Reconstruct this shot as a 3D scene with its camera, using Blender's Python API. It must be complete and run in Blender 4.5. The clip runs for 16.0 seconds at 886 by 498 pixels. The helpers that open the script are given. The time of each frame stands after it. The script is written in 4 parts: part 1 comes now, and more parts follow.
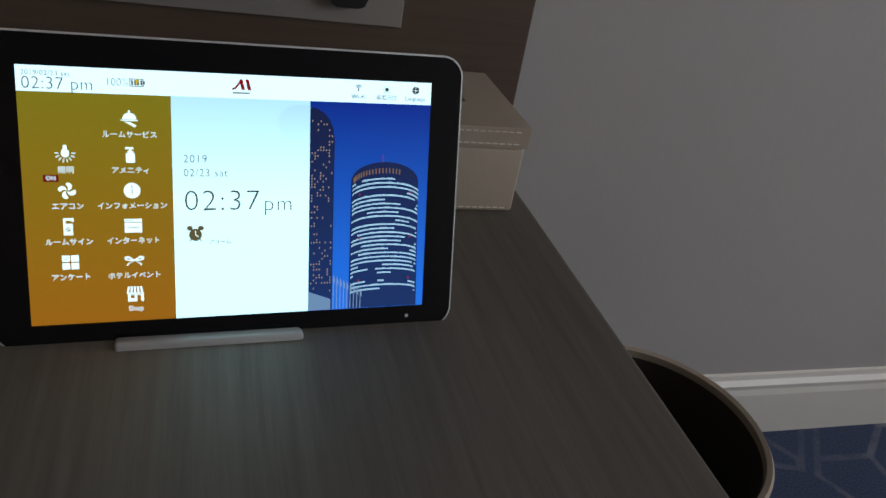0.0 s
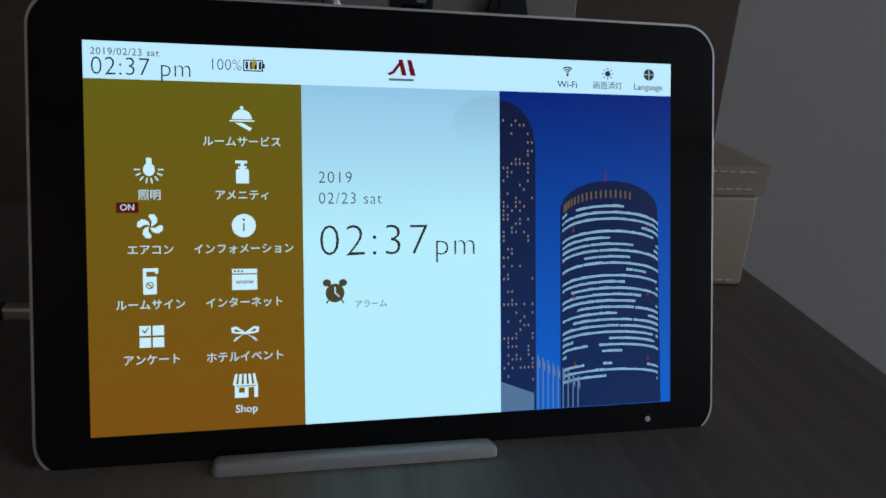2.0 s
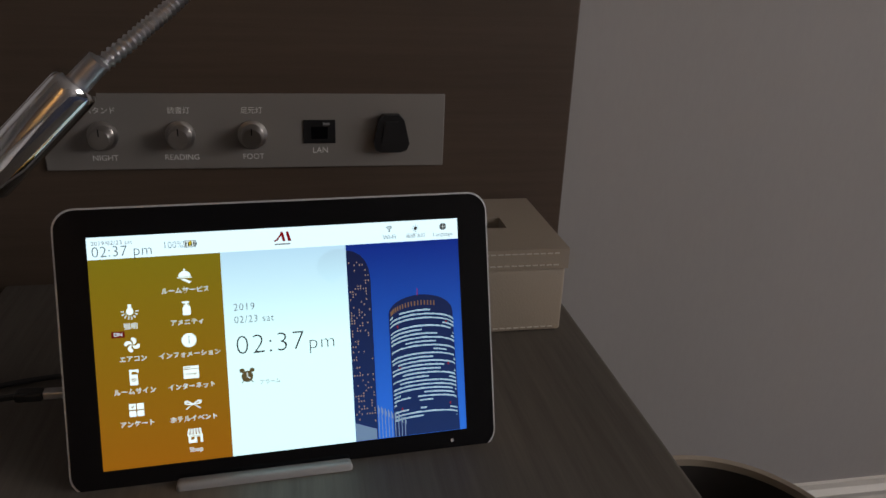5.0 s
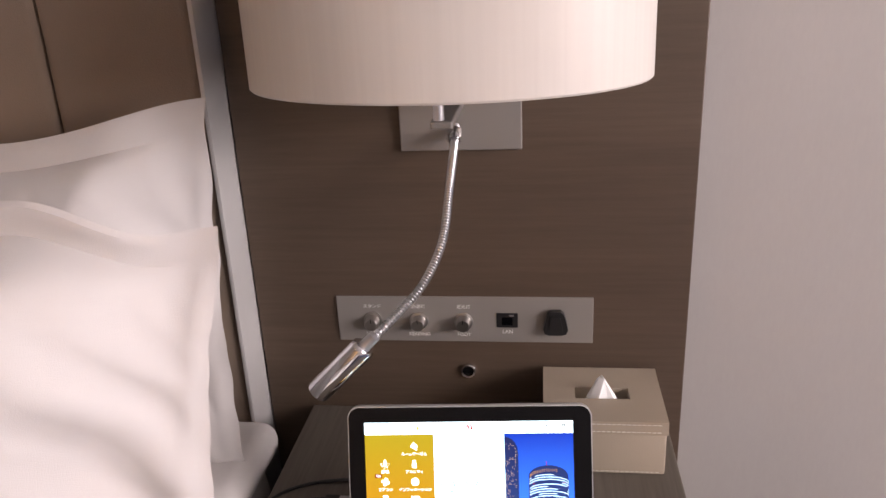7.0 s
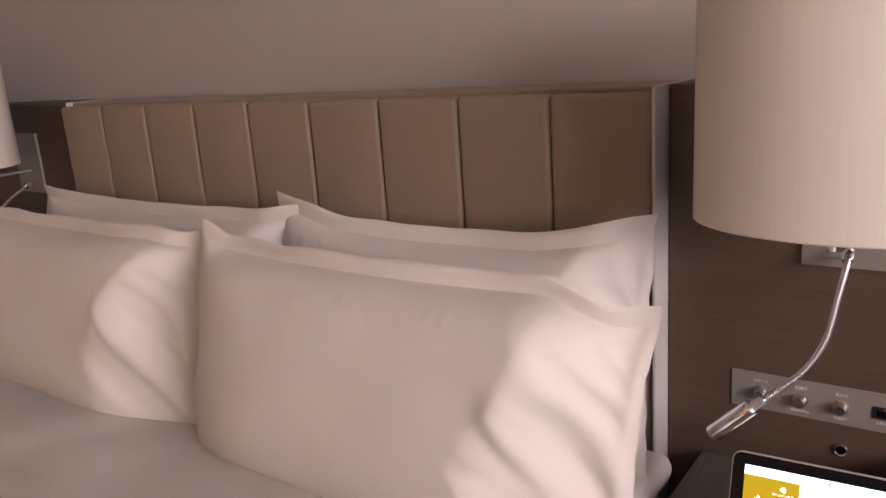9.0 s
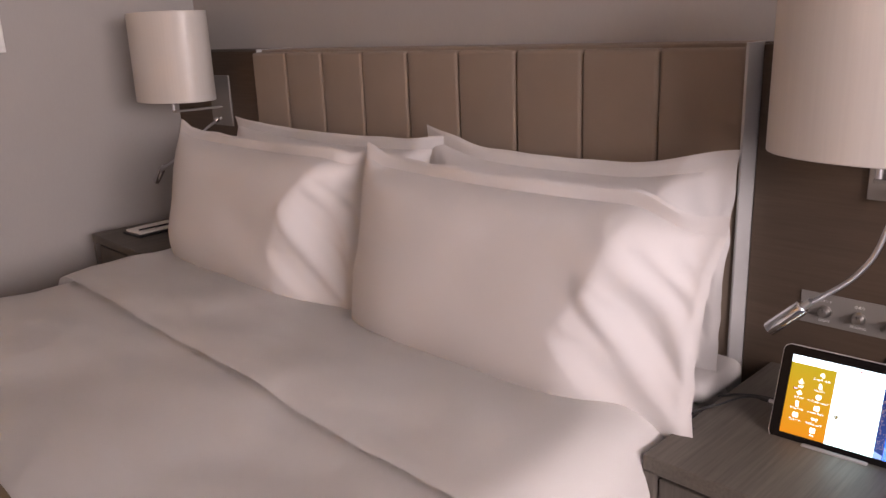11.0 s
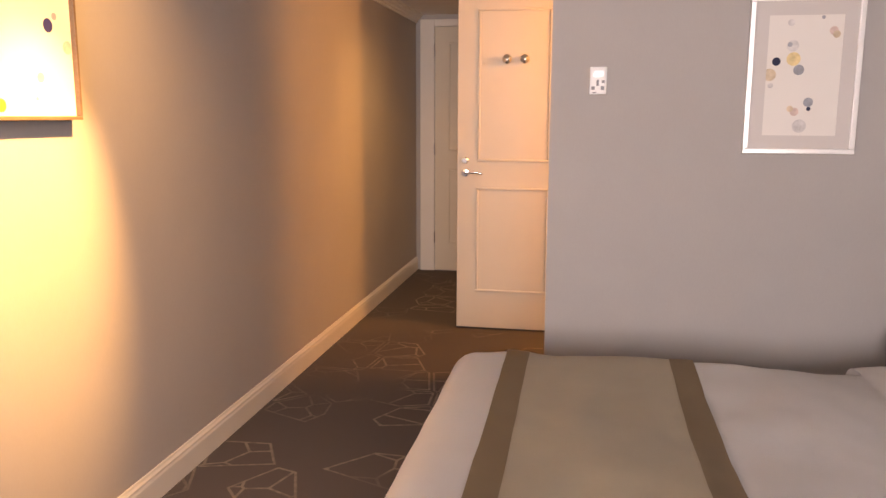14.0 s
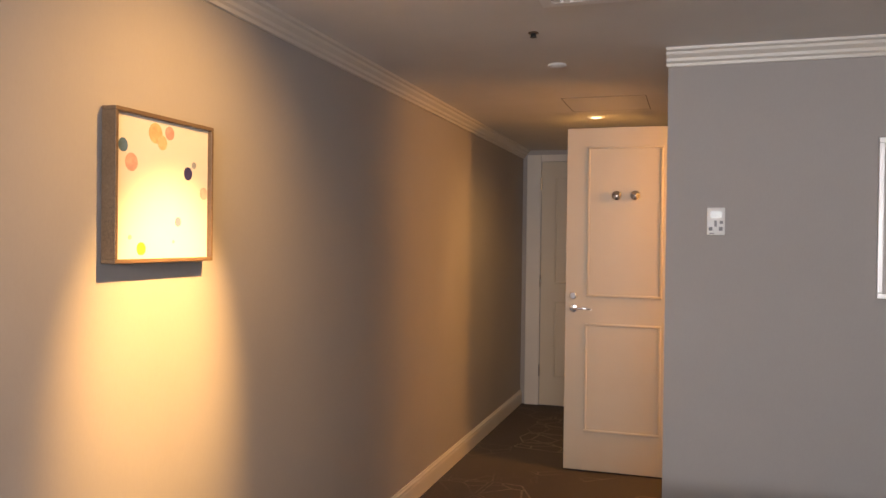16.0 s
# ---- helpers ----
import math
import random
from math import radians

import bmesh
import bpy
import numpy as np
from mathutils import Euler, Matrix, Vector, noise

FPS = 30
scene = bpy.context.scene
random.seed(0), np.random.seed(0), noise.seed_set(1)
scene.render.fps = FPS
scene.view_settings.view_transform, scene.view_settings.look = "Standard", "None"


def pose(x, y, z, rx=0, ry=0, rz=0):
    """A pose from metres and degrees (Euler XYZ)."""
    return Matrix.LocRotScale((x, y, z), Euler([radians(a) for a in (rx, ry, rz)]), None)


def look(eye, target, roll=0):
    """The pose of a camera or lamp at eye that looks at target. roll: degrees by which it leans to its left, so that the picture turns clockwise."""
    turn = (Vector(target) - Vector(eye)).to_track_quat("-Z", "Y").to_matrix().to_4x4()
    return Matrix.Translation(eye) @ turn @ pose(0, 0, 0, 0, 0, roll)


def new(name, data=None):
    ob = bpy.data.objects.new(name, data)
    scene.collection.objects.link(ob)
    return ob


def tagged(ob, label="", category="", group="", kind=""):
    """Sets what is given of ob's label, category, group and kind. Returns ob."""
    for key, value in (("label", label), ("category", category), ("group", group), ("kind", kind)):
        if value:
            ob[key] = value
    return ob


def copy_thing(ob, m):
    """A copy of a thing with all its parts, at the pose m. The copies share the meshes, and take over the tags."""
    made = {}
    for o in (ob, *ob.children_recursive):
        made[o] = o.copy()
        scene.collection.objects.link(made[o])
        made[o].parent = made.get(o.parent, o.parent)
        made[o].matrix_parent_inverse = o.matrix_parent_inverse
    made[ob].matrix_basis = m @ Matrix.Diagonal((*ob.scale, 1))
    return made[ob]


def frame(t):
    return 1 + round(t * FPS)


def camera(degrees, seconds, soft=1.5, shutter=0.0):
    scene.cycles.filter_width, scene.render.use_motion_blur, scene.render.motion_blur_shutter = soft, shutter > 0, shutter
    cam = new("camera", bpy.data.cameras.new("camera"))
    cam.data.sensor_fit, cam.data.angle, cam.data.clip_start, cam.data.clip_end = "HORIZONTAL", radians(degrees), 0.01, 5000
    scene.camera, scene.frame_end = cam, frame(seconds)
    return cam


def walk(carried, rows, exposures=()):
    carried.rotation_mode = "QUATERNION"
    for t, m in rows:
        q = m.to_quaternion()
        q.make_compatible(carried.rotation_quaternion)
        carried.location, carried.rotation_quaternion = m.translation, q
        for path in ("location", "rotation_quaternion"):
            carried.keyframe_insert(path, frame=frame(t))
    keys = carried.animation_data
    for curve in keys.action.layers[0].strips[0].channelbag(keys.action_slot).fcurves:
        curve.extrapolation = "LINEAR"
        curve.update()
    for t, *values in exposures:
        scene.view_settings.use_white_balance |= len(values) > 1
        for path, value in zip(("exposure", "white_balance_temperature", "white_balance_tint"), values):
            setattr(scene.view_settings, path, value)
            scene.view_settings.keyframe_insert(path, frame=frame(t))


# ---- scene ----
cam = camera(58.8, 16.0)
PATH = [
    (0, (0.041, -0.663, 0.818), (0.628, 0.969, -0.179), 10.6),
    (0.5, (0.034, -0.608, 0.761), (0.569, 1.077, -0.174), 8.6),
    (1, (0.032, -0.568, 0.728), (0.484, 1.192, -0.108), 6.9),
    (1.5, (0.033, -0.546, 0.706), (0.42, 1.268, -0.043), 5.5),
    (2, (0.029, -0.536, 0.704), (0.36, 1.311, 0.01), 4.2),
    (2.5, (0.027, -0.532, 0.702), (0.318, 1.338, 0.054), 3.0),
    (3, (0.025, -0.537, 0.705), (0.338, 1.32, 0.031), 3.1),
    (3.2, (0.026, -0.542, 0.711), (0.348, 1.309, 0.026), 3.1),
    (5.3, (0.075, -0.72, 0.866), (0.439, 1.094, 0.109), 2.3),
    (5.5, (0.077, -0.738, 0.886), (0.432, 1.078, 0.126), 2.1),
    (6, (0.087, -0.78, 0.96), (0.324, 1.056, 0.203), 0.7),
    (6.5, (0.125, -0.85, 1.051), (0.17, 1.005, 0.306), -1.0),
    (7, (0.137, -0.937, 1.13), (-0.112, 0.915, 0.416), -2.8),
    (7.5, (0.119, -0.992, 1.169), (-0.364, 0.824, 0.484), -2.7),
    (8, (0.122, -1.09, 1.206), (-0.62, 0.657, 0.578), -3.5),
    (8.5, (0.159, -1.234, 1.243), (-0.819, 0.417, 0.681), -3.7),
    (9, (0.213, -1.289, 1.271), (-0.932, 0.272, 0.77), -4.1),
    (11.5, (0.516, -1.566, 1.231), (-1.014, -0.421, 0.640), -1.75),
    (12, (0.604, -1.504, 1.245), (-1.156, -0.747, 0.669), -3.03),
    (12.5, (0.667, -1.543, 1.279), (-1.228, -1.182, 0.751), -3.68),
    (13, (0.686, -1.592, 1.301), (-1.250, -1.472, 0.814), -2.85),
    (13.5, (0.676, -1.630, 1.320), (-1.272, -1.741, 0.882), -1.54),
    (14, (0.629, -1.652, 1.353), (-1.310, -2.009, 1.018), 0.21),
    (14.5, (0.615, -1.678, 1.374), (-1.322, -2.110, 1.126), 1.52),
    (15, (0.605, -1.689, 1.387), (-1.320, -2.206, 1.224), 1.77),
    (15.5, (0.603, -1.696, 1.400), (-1.312, -2.264, 1.307), 1.37),
    (16, (0.605, -1.704, 1.406), (-1.300, -2.314, 1.384), 0.72),
]
# exposure follows the clip's automatic brightness
EXPOSURES = [
    (0.0, -1.84, 6370, 9), (0.5, -2.15, 6230, 9), (1.0, -2.39, 6200, 8), (2.0, -2.49, 5850, 7), (3.2, -2.50, 5850, 6),
    (5.3, -1.85, 7110, 16), (5.5, -1.73, 7060, 16), (6.0, -1.41, 7140, 20), (6.5, -0.80, 7230, 22), (7.0, -0.27, 7330, 26), (8.0, -0.44, 7530, 29),
    (9.0, -0.42, 7860, 31), (11.5, -0.42, 7240, 29), (12.0, -0.39, 7360, 30), (12.5, -0.20, 7480, 31), (14.0, 0.01, 7520, 27), (14.5, -0.03, 7460, 24), (16.0, -0.71, 6750, 16)]
walk(cam, [(t, look(eye, target, roll)) for t, eye, target, roll in PATH], EXPOSURES)

# ---- sizes ----
CEIL = 2.19
TOP = 0.533            # nightstand top
NORTH, SOUTH, WEST, EAST, END = 0.12, -3.13, -2.73, 2.75, -6.1
CORNER = -1.817        # where the west wall ends and the corridor begins

# ---- light ----
world = bpy.data.worlds.new("sky")
scene.world = world
world.use_nodes = True
wn = world.node_tree.nodes
sky = wn.new("ShaderNodeTexSky")
sky.sky_type, sky.sun_disc, sky.sun_elevation, sky.sun_rotation = "NISHITA", False, radians(38), radians(140)
world.node_tree.links.new(sky.outputs[0], wn["Background"].inputs[0])
wn["Background"].inputs[1].default_value = 0.1


def lamp(name, kind, m, energy, colour, size=0.05, size_y=0.0, cone=0.0, blend=0.5):
    data = bpy.data.lights.new(name, kind)
    data.energy, data.color = energy, colour
    if kind == "AREA":
        data.shape, data.size, data.size_y = "RECTANGLE", size, size_y
    else:
        data.shadow_soft_size = size
    if kind == "SPOT":
        data.spot_size, data.spot_blend = radians(cone), blend
    ob = new(name, data)
    ob.matrix_world = m
    return ob


lamp("window_daylight", "AREA", pose(EAST + 0.55, -1.75, 1.80, 0, 63, 0), 490, (0.955, 0.97, 1.0), 2.1, 2.6)
lamp("picture_spot", "SPOT", look((-1.235, -2.33, 2.165), (-1.25, -3.13, 1.06)), 640, (1.0, 0.55, 0.17), 0.03, 0, 38, 1.0)
lamp("picture_spot_spill", "SPOT", look((-1.235, -2.33, 2.165), (-1.25, -3.13, 1.25)), 105, (1.0, 0.55, 0.17), 0.03, 0, 116, 1.0)
lamp("corridor_downlight", "SPOT", pose(-4.385, -2.305, 2.16), 62, (1.0, 0.55, 0.17), 0.07, 0, 162, 0.9)
lamp("bathroom_light", "POINT", pose(-3.74, -0.88, 1.92), 105, (1.0, 0.46, 0.11), 0.22)


# ---- materials ----
def shader(name, rough=0.6, metal=0.0, spec=0.5):
    m = bpy.data.materials.new(name)
    m.use_nodes = True
    b = m.node_tree.nodes["Principled BSDF"]
    b.inputs["Roughness"].default_value, b.inputs["Metallic"].default_value, b.inputs["Specular IOR Level"].default_value = rough, metal, spec
    return m, m.node_tree.nodes, m.node_tree.links, b


def coords(n, l, scale=(1, 1, 1), kind="Object"):
    tc, mp = n.new("ShaderNodeTexCoord"), n.new("ShaderNodeMapping")
    mp.inputs["Scale"].default_value = scale
    l.new(tc.outputs[kind], mp.inputs[0])
    return mp.outputs[0]


def noise_tex(n, l, vec, scale, detail=4.0, rough=0.6):
    t = n.new("ShaderNodeTexNoise")
    t.inputs["Scale"].default_value, t.inputs["Detail"].default_value, t.inputs["Roughness"].default_value = scale, detail, rough
    l.new(vec, t.inputs["Vector"])
    return t.outputs["Fac"]


def ramp(n, l, fac, stops):
    r = n.new("ShaderNodeValToRGB")
    while len(r.color_ramp.elements) < len(stops):
        r.color_ramp.elements.new(0.5)
    for e, (p, c) in zip(r.color_ramp.elements, stops):
        e.position, e.color = p, (*c, 1)
    l.new(fac, r.inputs[0])
    return r.outputs[0]


def bump(n, l, b, fac, strength, distance=0.002):
    u = n.new("ShaderNodeBump")
    u.inputs["Strength"].default_value, u.inputs["Distance"].default_value = strength, distance
    l.new(fac, u.inputs["Height"])
    l.new(u.outputs[0], b.inputs["Normal"])


def mixed(n, l, a, b_, fac, mode="MULTIPLY"):
    x = n.new("ShaderNodeMix")
    x.data_type, x.blend_type = "RGBA", mode
    for sock, v in ((x.inputs[0], fac), (x.inputs[6], a), (x.inputs[7], b_)):
        if hasattr(v, "is_output"):
            l.new(v, sock)
        elif isinstance(v, tuple):
            sock.default_value = (*v, 1)
        else:
            sock.default_value = v
    return x.outputs[2]


def plain(name, colour, rough=0.6, metal=0.0, vary=0.08, scale=30, bumps=0.05, spec=0.5):
    """A surface with a faint cloudy variation and fine relief."""
    m, n, l, b = shader(name, rough, metal, spec)
    v = coords(n, l)
    lo, hi = tuple(c * (1 - vary) for c in colour), tuple(min(1, c * (1 + vary)) for c in colour)
    l.new(ramp(n, l, noise_tex(n, l, v, scale * 0.1, 5), [(0.3, lo), (0.7, hi)]), b.inputs["Base Color"])
    if bumps:
        bump(n, l, b, noise_tex(n, l, v, scale * 12, 3), bumps, 0.001)
    return m


def paper_wall(name, colour):
    """Painted wall covering: fine woven relief and very faint unevenness."""
    m, n, l, b = shader(name, 0.75, 0, 0.25)
    v = coords(n, l)
    a = ramp(n, l, noise_tex(n, l, v, 1.3, 4), [(0.3, tuple(c * 0.96 for c in colour)), (0.7, tuple(c * 1.03 for c in colour))])
    w = noise_tex(n, l, coords(n, l, (220, 220, 60)), 1.0, 2)
    l.new(mixed(n, l, a, ramp(n, l, w, [(0.3, (0.975, 0.975, 0.975)), (0.7, (1, 1, 1))]), 1.0), b.inputs["Base Color"])
    bump(n, l, b, w, 0.06, 0.0006)
    return m


def wood(name, dark, light, along, rough=0.4):
    """Veneer with fine streaks along one axis and slow tonal bands."""
    m, n, l, b = shader(name, rough, 0, 0.4)
    fine = {"x": (6, 160, 160), "y": (160, 6, 160), "z": (160, 160, 6)}[along]
    slow = {"x": (0.6, 9, 9), "y": (9, 0.6, 9), "z": (9, 9, 0.6)}[along]
    f = noise_tex(n, l, coords(n, l, fine), 1.0, 5, 0.7)
    s = noise_tex(n, l, coords(n, l, slow), 1.0, 3)
    base = ramp(n, l, f, [(0.3, dark), (0.72, light)])
    l.new(mixed(n, l, base, ramp(n, l, s, [(0.3, (0.76, 0.75, 0.74)), (0.7, (1.0, 1.0, 1.0))]), 1.0), b.inputs["Base Color"])
    l.new(ramp(n, l, f, [(0.3, (rough + 0.12,) * 3), (0.8, (rough,) * 3)]), b.inputs["Roughness"])
    bump(n, l, b, f, 0.12, 0.0006)
    return m


def fabric(name, colour, weave=900, rough=0.9, crease=0.25, vary=0.05, sheen=0.0):
    m, n, l, b = shader(name, rough, 0, 0.2)
    v = coords(n, l)
    l.new(ramp(n, l, noise_tex(n, l, v, 7, 5), [(0.3, tuple(c * (1 - vary) for c in colour)), (0.7, colour)]), b.inputs["Base Color"])
    b.inputs["Sheen Weight"].default_value = sheen
    k = n.new("ShaderNodeMath")
    k.operation = "ADD"
    l.new(noise_tex(n, l, v, weave, 1), k.inputs[0])
    g = n.new("ShaderNodeMath")
    g.operation = "MULTIPLY"
    g.inputs[1].default_value = 6.0 * crease
    t = n.new("ShaderNodeTexNoise")
    t.inputs["Scale"].default_value, t.inputs["Detail"].default_value, t.inputs["Distortion"].default_value = 8, 5, 1.6
    l.new(v, t.inputs["Vector"])
    l.new(t.outputs["Fac"], g.inputs[0])
    l.new(g.outputs[0], k.inputs[1])
    bump(n, l, b, k.outputs[0], 0.25, 0.003)
    return m


def leather(name, colour):
    m, n, l, b = shader(name, 0.45, 0, 0.4)
    v = coords(n, l)
    t = n.new("ShaderNodeTexVoronoi")
    t.inputs["Scale"].default_value = 700
    l.new(v, t.inputs["Vector"])
    l.new(ramp(n, l, noise_tex(n, l, v, 12, 4), [(0.3, tuple(c * 0.93 for c in colour)), (0.7, colour)]), b.inputs["Base Color"])
    bump(n, l, b, t.outputs["Distance"], 0.2, 0.0006)
    return m


def glow(name, top, bottom=None, strength=3.4, low=0.0, high=1.0):
    """A lit display area; colours may run from its lower to its upper edge (local z)."""
    m, n, l, b = shader(name, 0.15)
    b.inputs["Base Color"].default_value = (0, 0, 0, 1)
    b.inputs["Emission Strength"].default_value = strength
    if bottom is None:
        b.inputs["Emission Color"].default_value = (*top, 1)
    else:
        sep = n.new("ShaderNodeSeparateXYZ")
        l.new(coords(n, l), sep.inputs[0])
        mr = n.new("ShaderNodeMapRange")
        mr.inputs[1].default_value, mr.inputs[2].default_value = low, high
        l.new(sep.outputs[2], mr.inputs[0])
        l.new(ramp(n, l, mr.outputs[0], [(0, bottom), (1, top)]), b.inputs["Emission Color"])
    return m


def carpet_mat():
    """Grey-brown loop pile with pale faceted outline motifs; the cool daylight near the window is tinted in as
    blue-grey.
    """
    m, n, l, b = shader("patterned carpet", 0.95, 0, 0.1)
    v = coords(n, l)

    def cells(scale, feature, out, shift=0.0):
        mp = n.new("ShaderNodeMapping")
        mp.inputs["Location"].default_value = (shift, shift * 0.7, 0)
        l.new(v, mp.inputs[0])
        t = n.new("ShaderNodeTexVoronoi")
        t.voronoi_dimensions, t.feature = "2D", feature
        t.inputs["Scale"].default_value, t.inputs["Randomness"].default_value = scale, 0.85
        l.new(mp.outputs[0], t.inputs["Vector"])
        return t.outputs[out]

    black, white = (0, 0, 0), (1, 1, 1)
    edge = cells(3.9, "DISTANCE_TO_EDGE", "Distance")
    pick = n.new("ShaderNodeSeparateColor")
    l.new(cells(3.9, "F1", "Color"), pick.inputs[0])
    chosen = ramp(n, l, pick.outputs[0], [(0.50, black), (0.52, white)])
    outline = ramp(n, l, edge, [(0.020, black), (0.034, white), (0.062, white), (0.076, black)])
    inner = ramp(n, l, edge, [(0.05, black), (0.06, white)])
    facet = ramp(n, l, cells(5.3, "DISTANCE_TO_EDGE", "Distance", 0.37), [(0.022, white), (0.040, black)])
    gem = mixed(n, l, mixed(n, l, outline, mixed(n, l, facet, inner, 1.0), 1.0, "LIGHTEN"), chosen, 1.0)
    patch = ramp(n, l, noise_tex(n, l, v, 1.1, 2), [(0.40, black), (0.55, white)])
    worn = ramp(n, l, noise_tex(n, l, v, 26, 3), [(0.34, (0.35, 0.35, 0.35)), (0.58, white)])
    mask = mixed(n, l, mixed(n, l, gem, patch, 1.0), worn, 1.0)
    pile = noise_tex(n, l, v, 330, 2)
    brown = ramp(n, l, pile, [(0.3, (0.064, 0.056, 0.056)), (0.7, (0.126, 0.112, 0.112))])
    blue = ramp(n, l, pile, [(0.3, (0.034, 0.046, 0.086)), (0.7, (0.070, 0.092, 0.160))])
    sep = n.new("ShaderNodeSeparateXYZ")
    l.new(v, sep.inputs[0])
    # warm room light to cool daylight, painted into pile and motifs along x
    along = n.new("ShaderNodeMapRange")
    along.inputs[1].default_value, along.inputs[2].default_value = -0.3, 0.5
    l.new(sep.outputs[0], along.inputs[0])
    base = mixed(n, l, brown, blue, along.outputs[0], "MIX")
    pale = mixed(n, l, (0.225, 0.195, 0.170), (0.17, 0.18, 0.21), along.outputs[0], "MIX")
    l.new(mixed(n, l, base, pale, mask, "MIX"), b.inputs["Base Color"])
    bump(n, l, b, pile, 0.7, 0.004)
    return m


M = {}
M["wall"] = paper_wall("warm grey wall covering", (0.385, 0.365, 0.350))
M["ceiling"] = plain("ceiling paint", (0.71, 0.69, 0.67), 0.85, vary=0.03)
M["trim"] = plain("cream gloss paint", (0.64, 0.61, 0.555), 0.4, vary=0.03)
M["carpet"] = carpet_mat()
M["panel"] = wood("grey-brown veneer panel", (0.084, 0.057, 0.040), (0.106, 0.074, 0.053), "x", 0.42)
M["stand"] = wood("grey ash veneer", (0.094, 0.080, 0.067), (0.140, 0.121, 0.102), "y", 0.48)
M["standside"] = wood("grey ash veneer upright", (0.098, 0.083, 0.070), (0.142, 0.123, 0.105), "z", 0.45)
M["gap"] = plain("dark gap", (0.02, 0.018, 0.016), 0.8)
M["headboard"] = fabric("taupe upholstery", (0.255, 0.197, 0.154), 600, 0.8, 0.15, 0.08, 0.1)
M["steel"] = plain("satin metal trim", (0.62, 0.62, 0.64), 0.38, 1.0, 0.03, bumps=0.0)
M["edge"] = plain("pale satin strip", (0.46, 0.455, 0.45), 0.4, 0.15, 0.03, bumps=0.0)
M["chrome"] = plain("polished chrome", (0.80, 0.80, 0.82), 0.09, 1.0, 0.02, bumps=0.0)
M["plate"] = plain("brushed grey plate", (0.27, 0.25, 0.235), 0.5, 0.35, 0.05)
M["knob"] = plain("satin nickel knob", (0.50, 0.48, 0.46), 0.3, 1.0, 0.03, bumps=0.0)
M["black"] = plain("black plastic", (0.012, 0.012, 0.013), 0.35, vary=0.05, bumps=0.02)
M["rubber"] = plain("black cable sheath", (0.015, 0.015, 0.016), 0.5)
M["glassblack"] = plain("black display glass", (0.003, 0.003, 0.004), 0.06, vary=0.0, bumps=0.0, spec=0.25)
M["silver"] = plain("pale aluminium", (0.60, 0.60, 0.61), 0.42, 0.5, 0.02, bumps=0.0)
M["holder"] = plain("pale grey plastic", (0.30, 0.30, 0.30), 0.45, vary=0.03)
# linen darkened and duvet paled in colour to even out the bed's light
M["linen"] = fabric("light-dimmed white cotton percale", (0.585, 0.562, 0.552), 1200, 0.70, 0.16, 0.02, 0.1)
M["duvet"] = fabric("light-lifted white cotton duvet", (0.90, 0.872, 0.848), 1200, 0.8, 0.16, 0.02, 0.1)
M["runner"] = fabric("beige bed runner satin", (0.60, 0.512, 0.365), 900, 0.45, 0.30, 0.08, 0.2)
M["band"] = fabric("brown bed runner border", (0.345, 0.262, 0.170), 900, 0.6, 0.15, 0.06)
M["base"] = fabric("brown bed base cloth", (0.12, 0.10, 0.085), 700)
M["leather"] = leather("pale beige leather", (0.365, 0.305, 0.240))
M["thread"] = plain("pale stitching", (0.62, 0.57, 0.50), 0.8, bumps=0)
M["tissue"] = fabric("white tissue", (0.85, 0.85, 0.85), 900, 0.9, 0.1)
M["inside"] = plain("dark brown lining", (0.025, 0.020, 0.017), 0.7)
M["door"] = plain("cream door paint", (0.56, 0.505, 0.405), 0.42, vary=0.03)
M["silverframe"] = plain("silver leaf frame", (0.72, 0.71, 0.69), 0.35, 0.8, 0.08)
M["mat"] = plain("grey picture mount", (0.55, 0.52, 0.50), 0.9, vary=0.02)
M["print"] = plain("off-white print paper", (0.70, 0.67, 0.63), 0.8, vary=0.02)
M["bronzeframe"] = wood("bronzed wood frame", (0.13, 0.085, 0.052), (0.21, 0.145, 0.092), "x", 0.35)
M["white"] = plain("white plastic", (0.75, 0.75, 0.74), 0.4, vary=0.02)
M["greybutton"] = plain("grey button", (0.22, 0.22, 0.23), 0.5)
M["lcd"] = plain("grey liquid crystal", (0.50, 0.56, 0.55), 0.2, vary=0.02)
M["paper"] = plain("white paper", (0.75, 0.73, 0.70), 0.8, vary=0.02)
M["bathwall"] = plain("cream tiles", (0.70, 0.64, 0.55), 0.4)
M["ink"] = plain("pale grey lettering", (0.85, 0.84, 0.82), 0.6, bumps=0)


def shade_mat():
    m, n, l, b = shader("pale satin lampshade", 0.5, 0, 0.30)
    v = coords(n, l, (130, 130, 3))
    f = noise_tex(n, l, v, 1.0, 4)
    l.new(ramp(n, l, f, [(0.3, (0.555, 0.52, 0.485)), (0.7, (0.585, 0.55, 0.512))]), b.inputs["Base Color"])
    b.inputs["Coat Weight"].default_value, b.inputs["Coat Roughness"].default_value = 0.32, 0.25
    bump(n, l, b, f, 0.05, 0.0005)
    return m


M["shade"] = shade_mat()
DOTS = {}


def dot_mat(c):
    if c not in DOTS:
        DOTS[c] = plain("watercolour dot", c, 0.85, vary=0.25, scale=300, bumps=0)
    return DOTS[c]


# ---- builders ----
def mesh_ob(name, bm, mat, smooth=False):
    me = bpy.data.meshes.new(name)
    bmesh.ops.recalc_face_normals(bm, faces=bm.faces)
    bm.to_mesh(me)
    bm.free()
    me.materials.append(mat)
    if smooth:
        for p in me.polygons:
            p.use_smooth = True
        me.set_sharp_from_angle(angle=radians(40))
    return new(name, me)


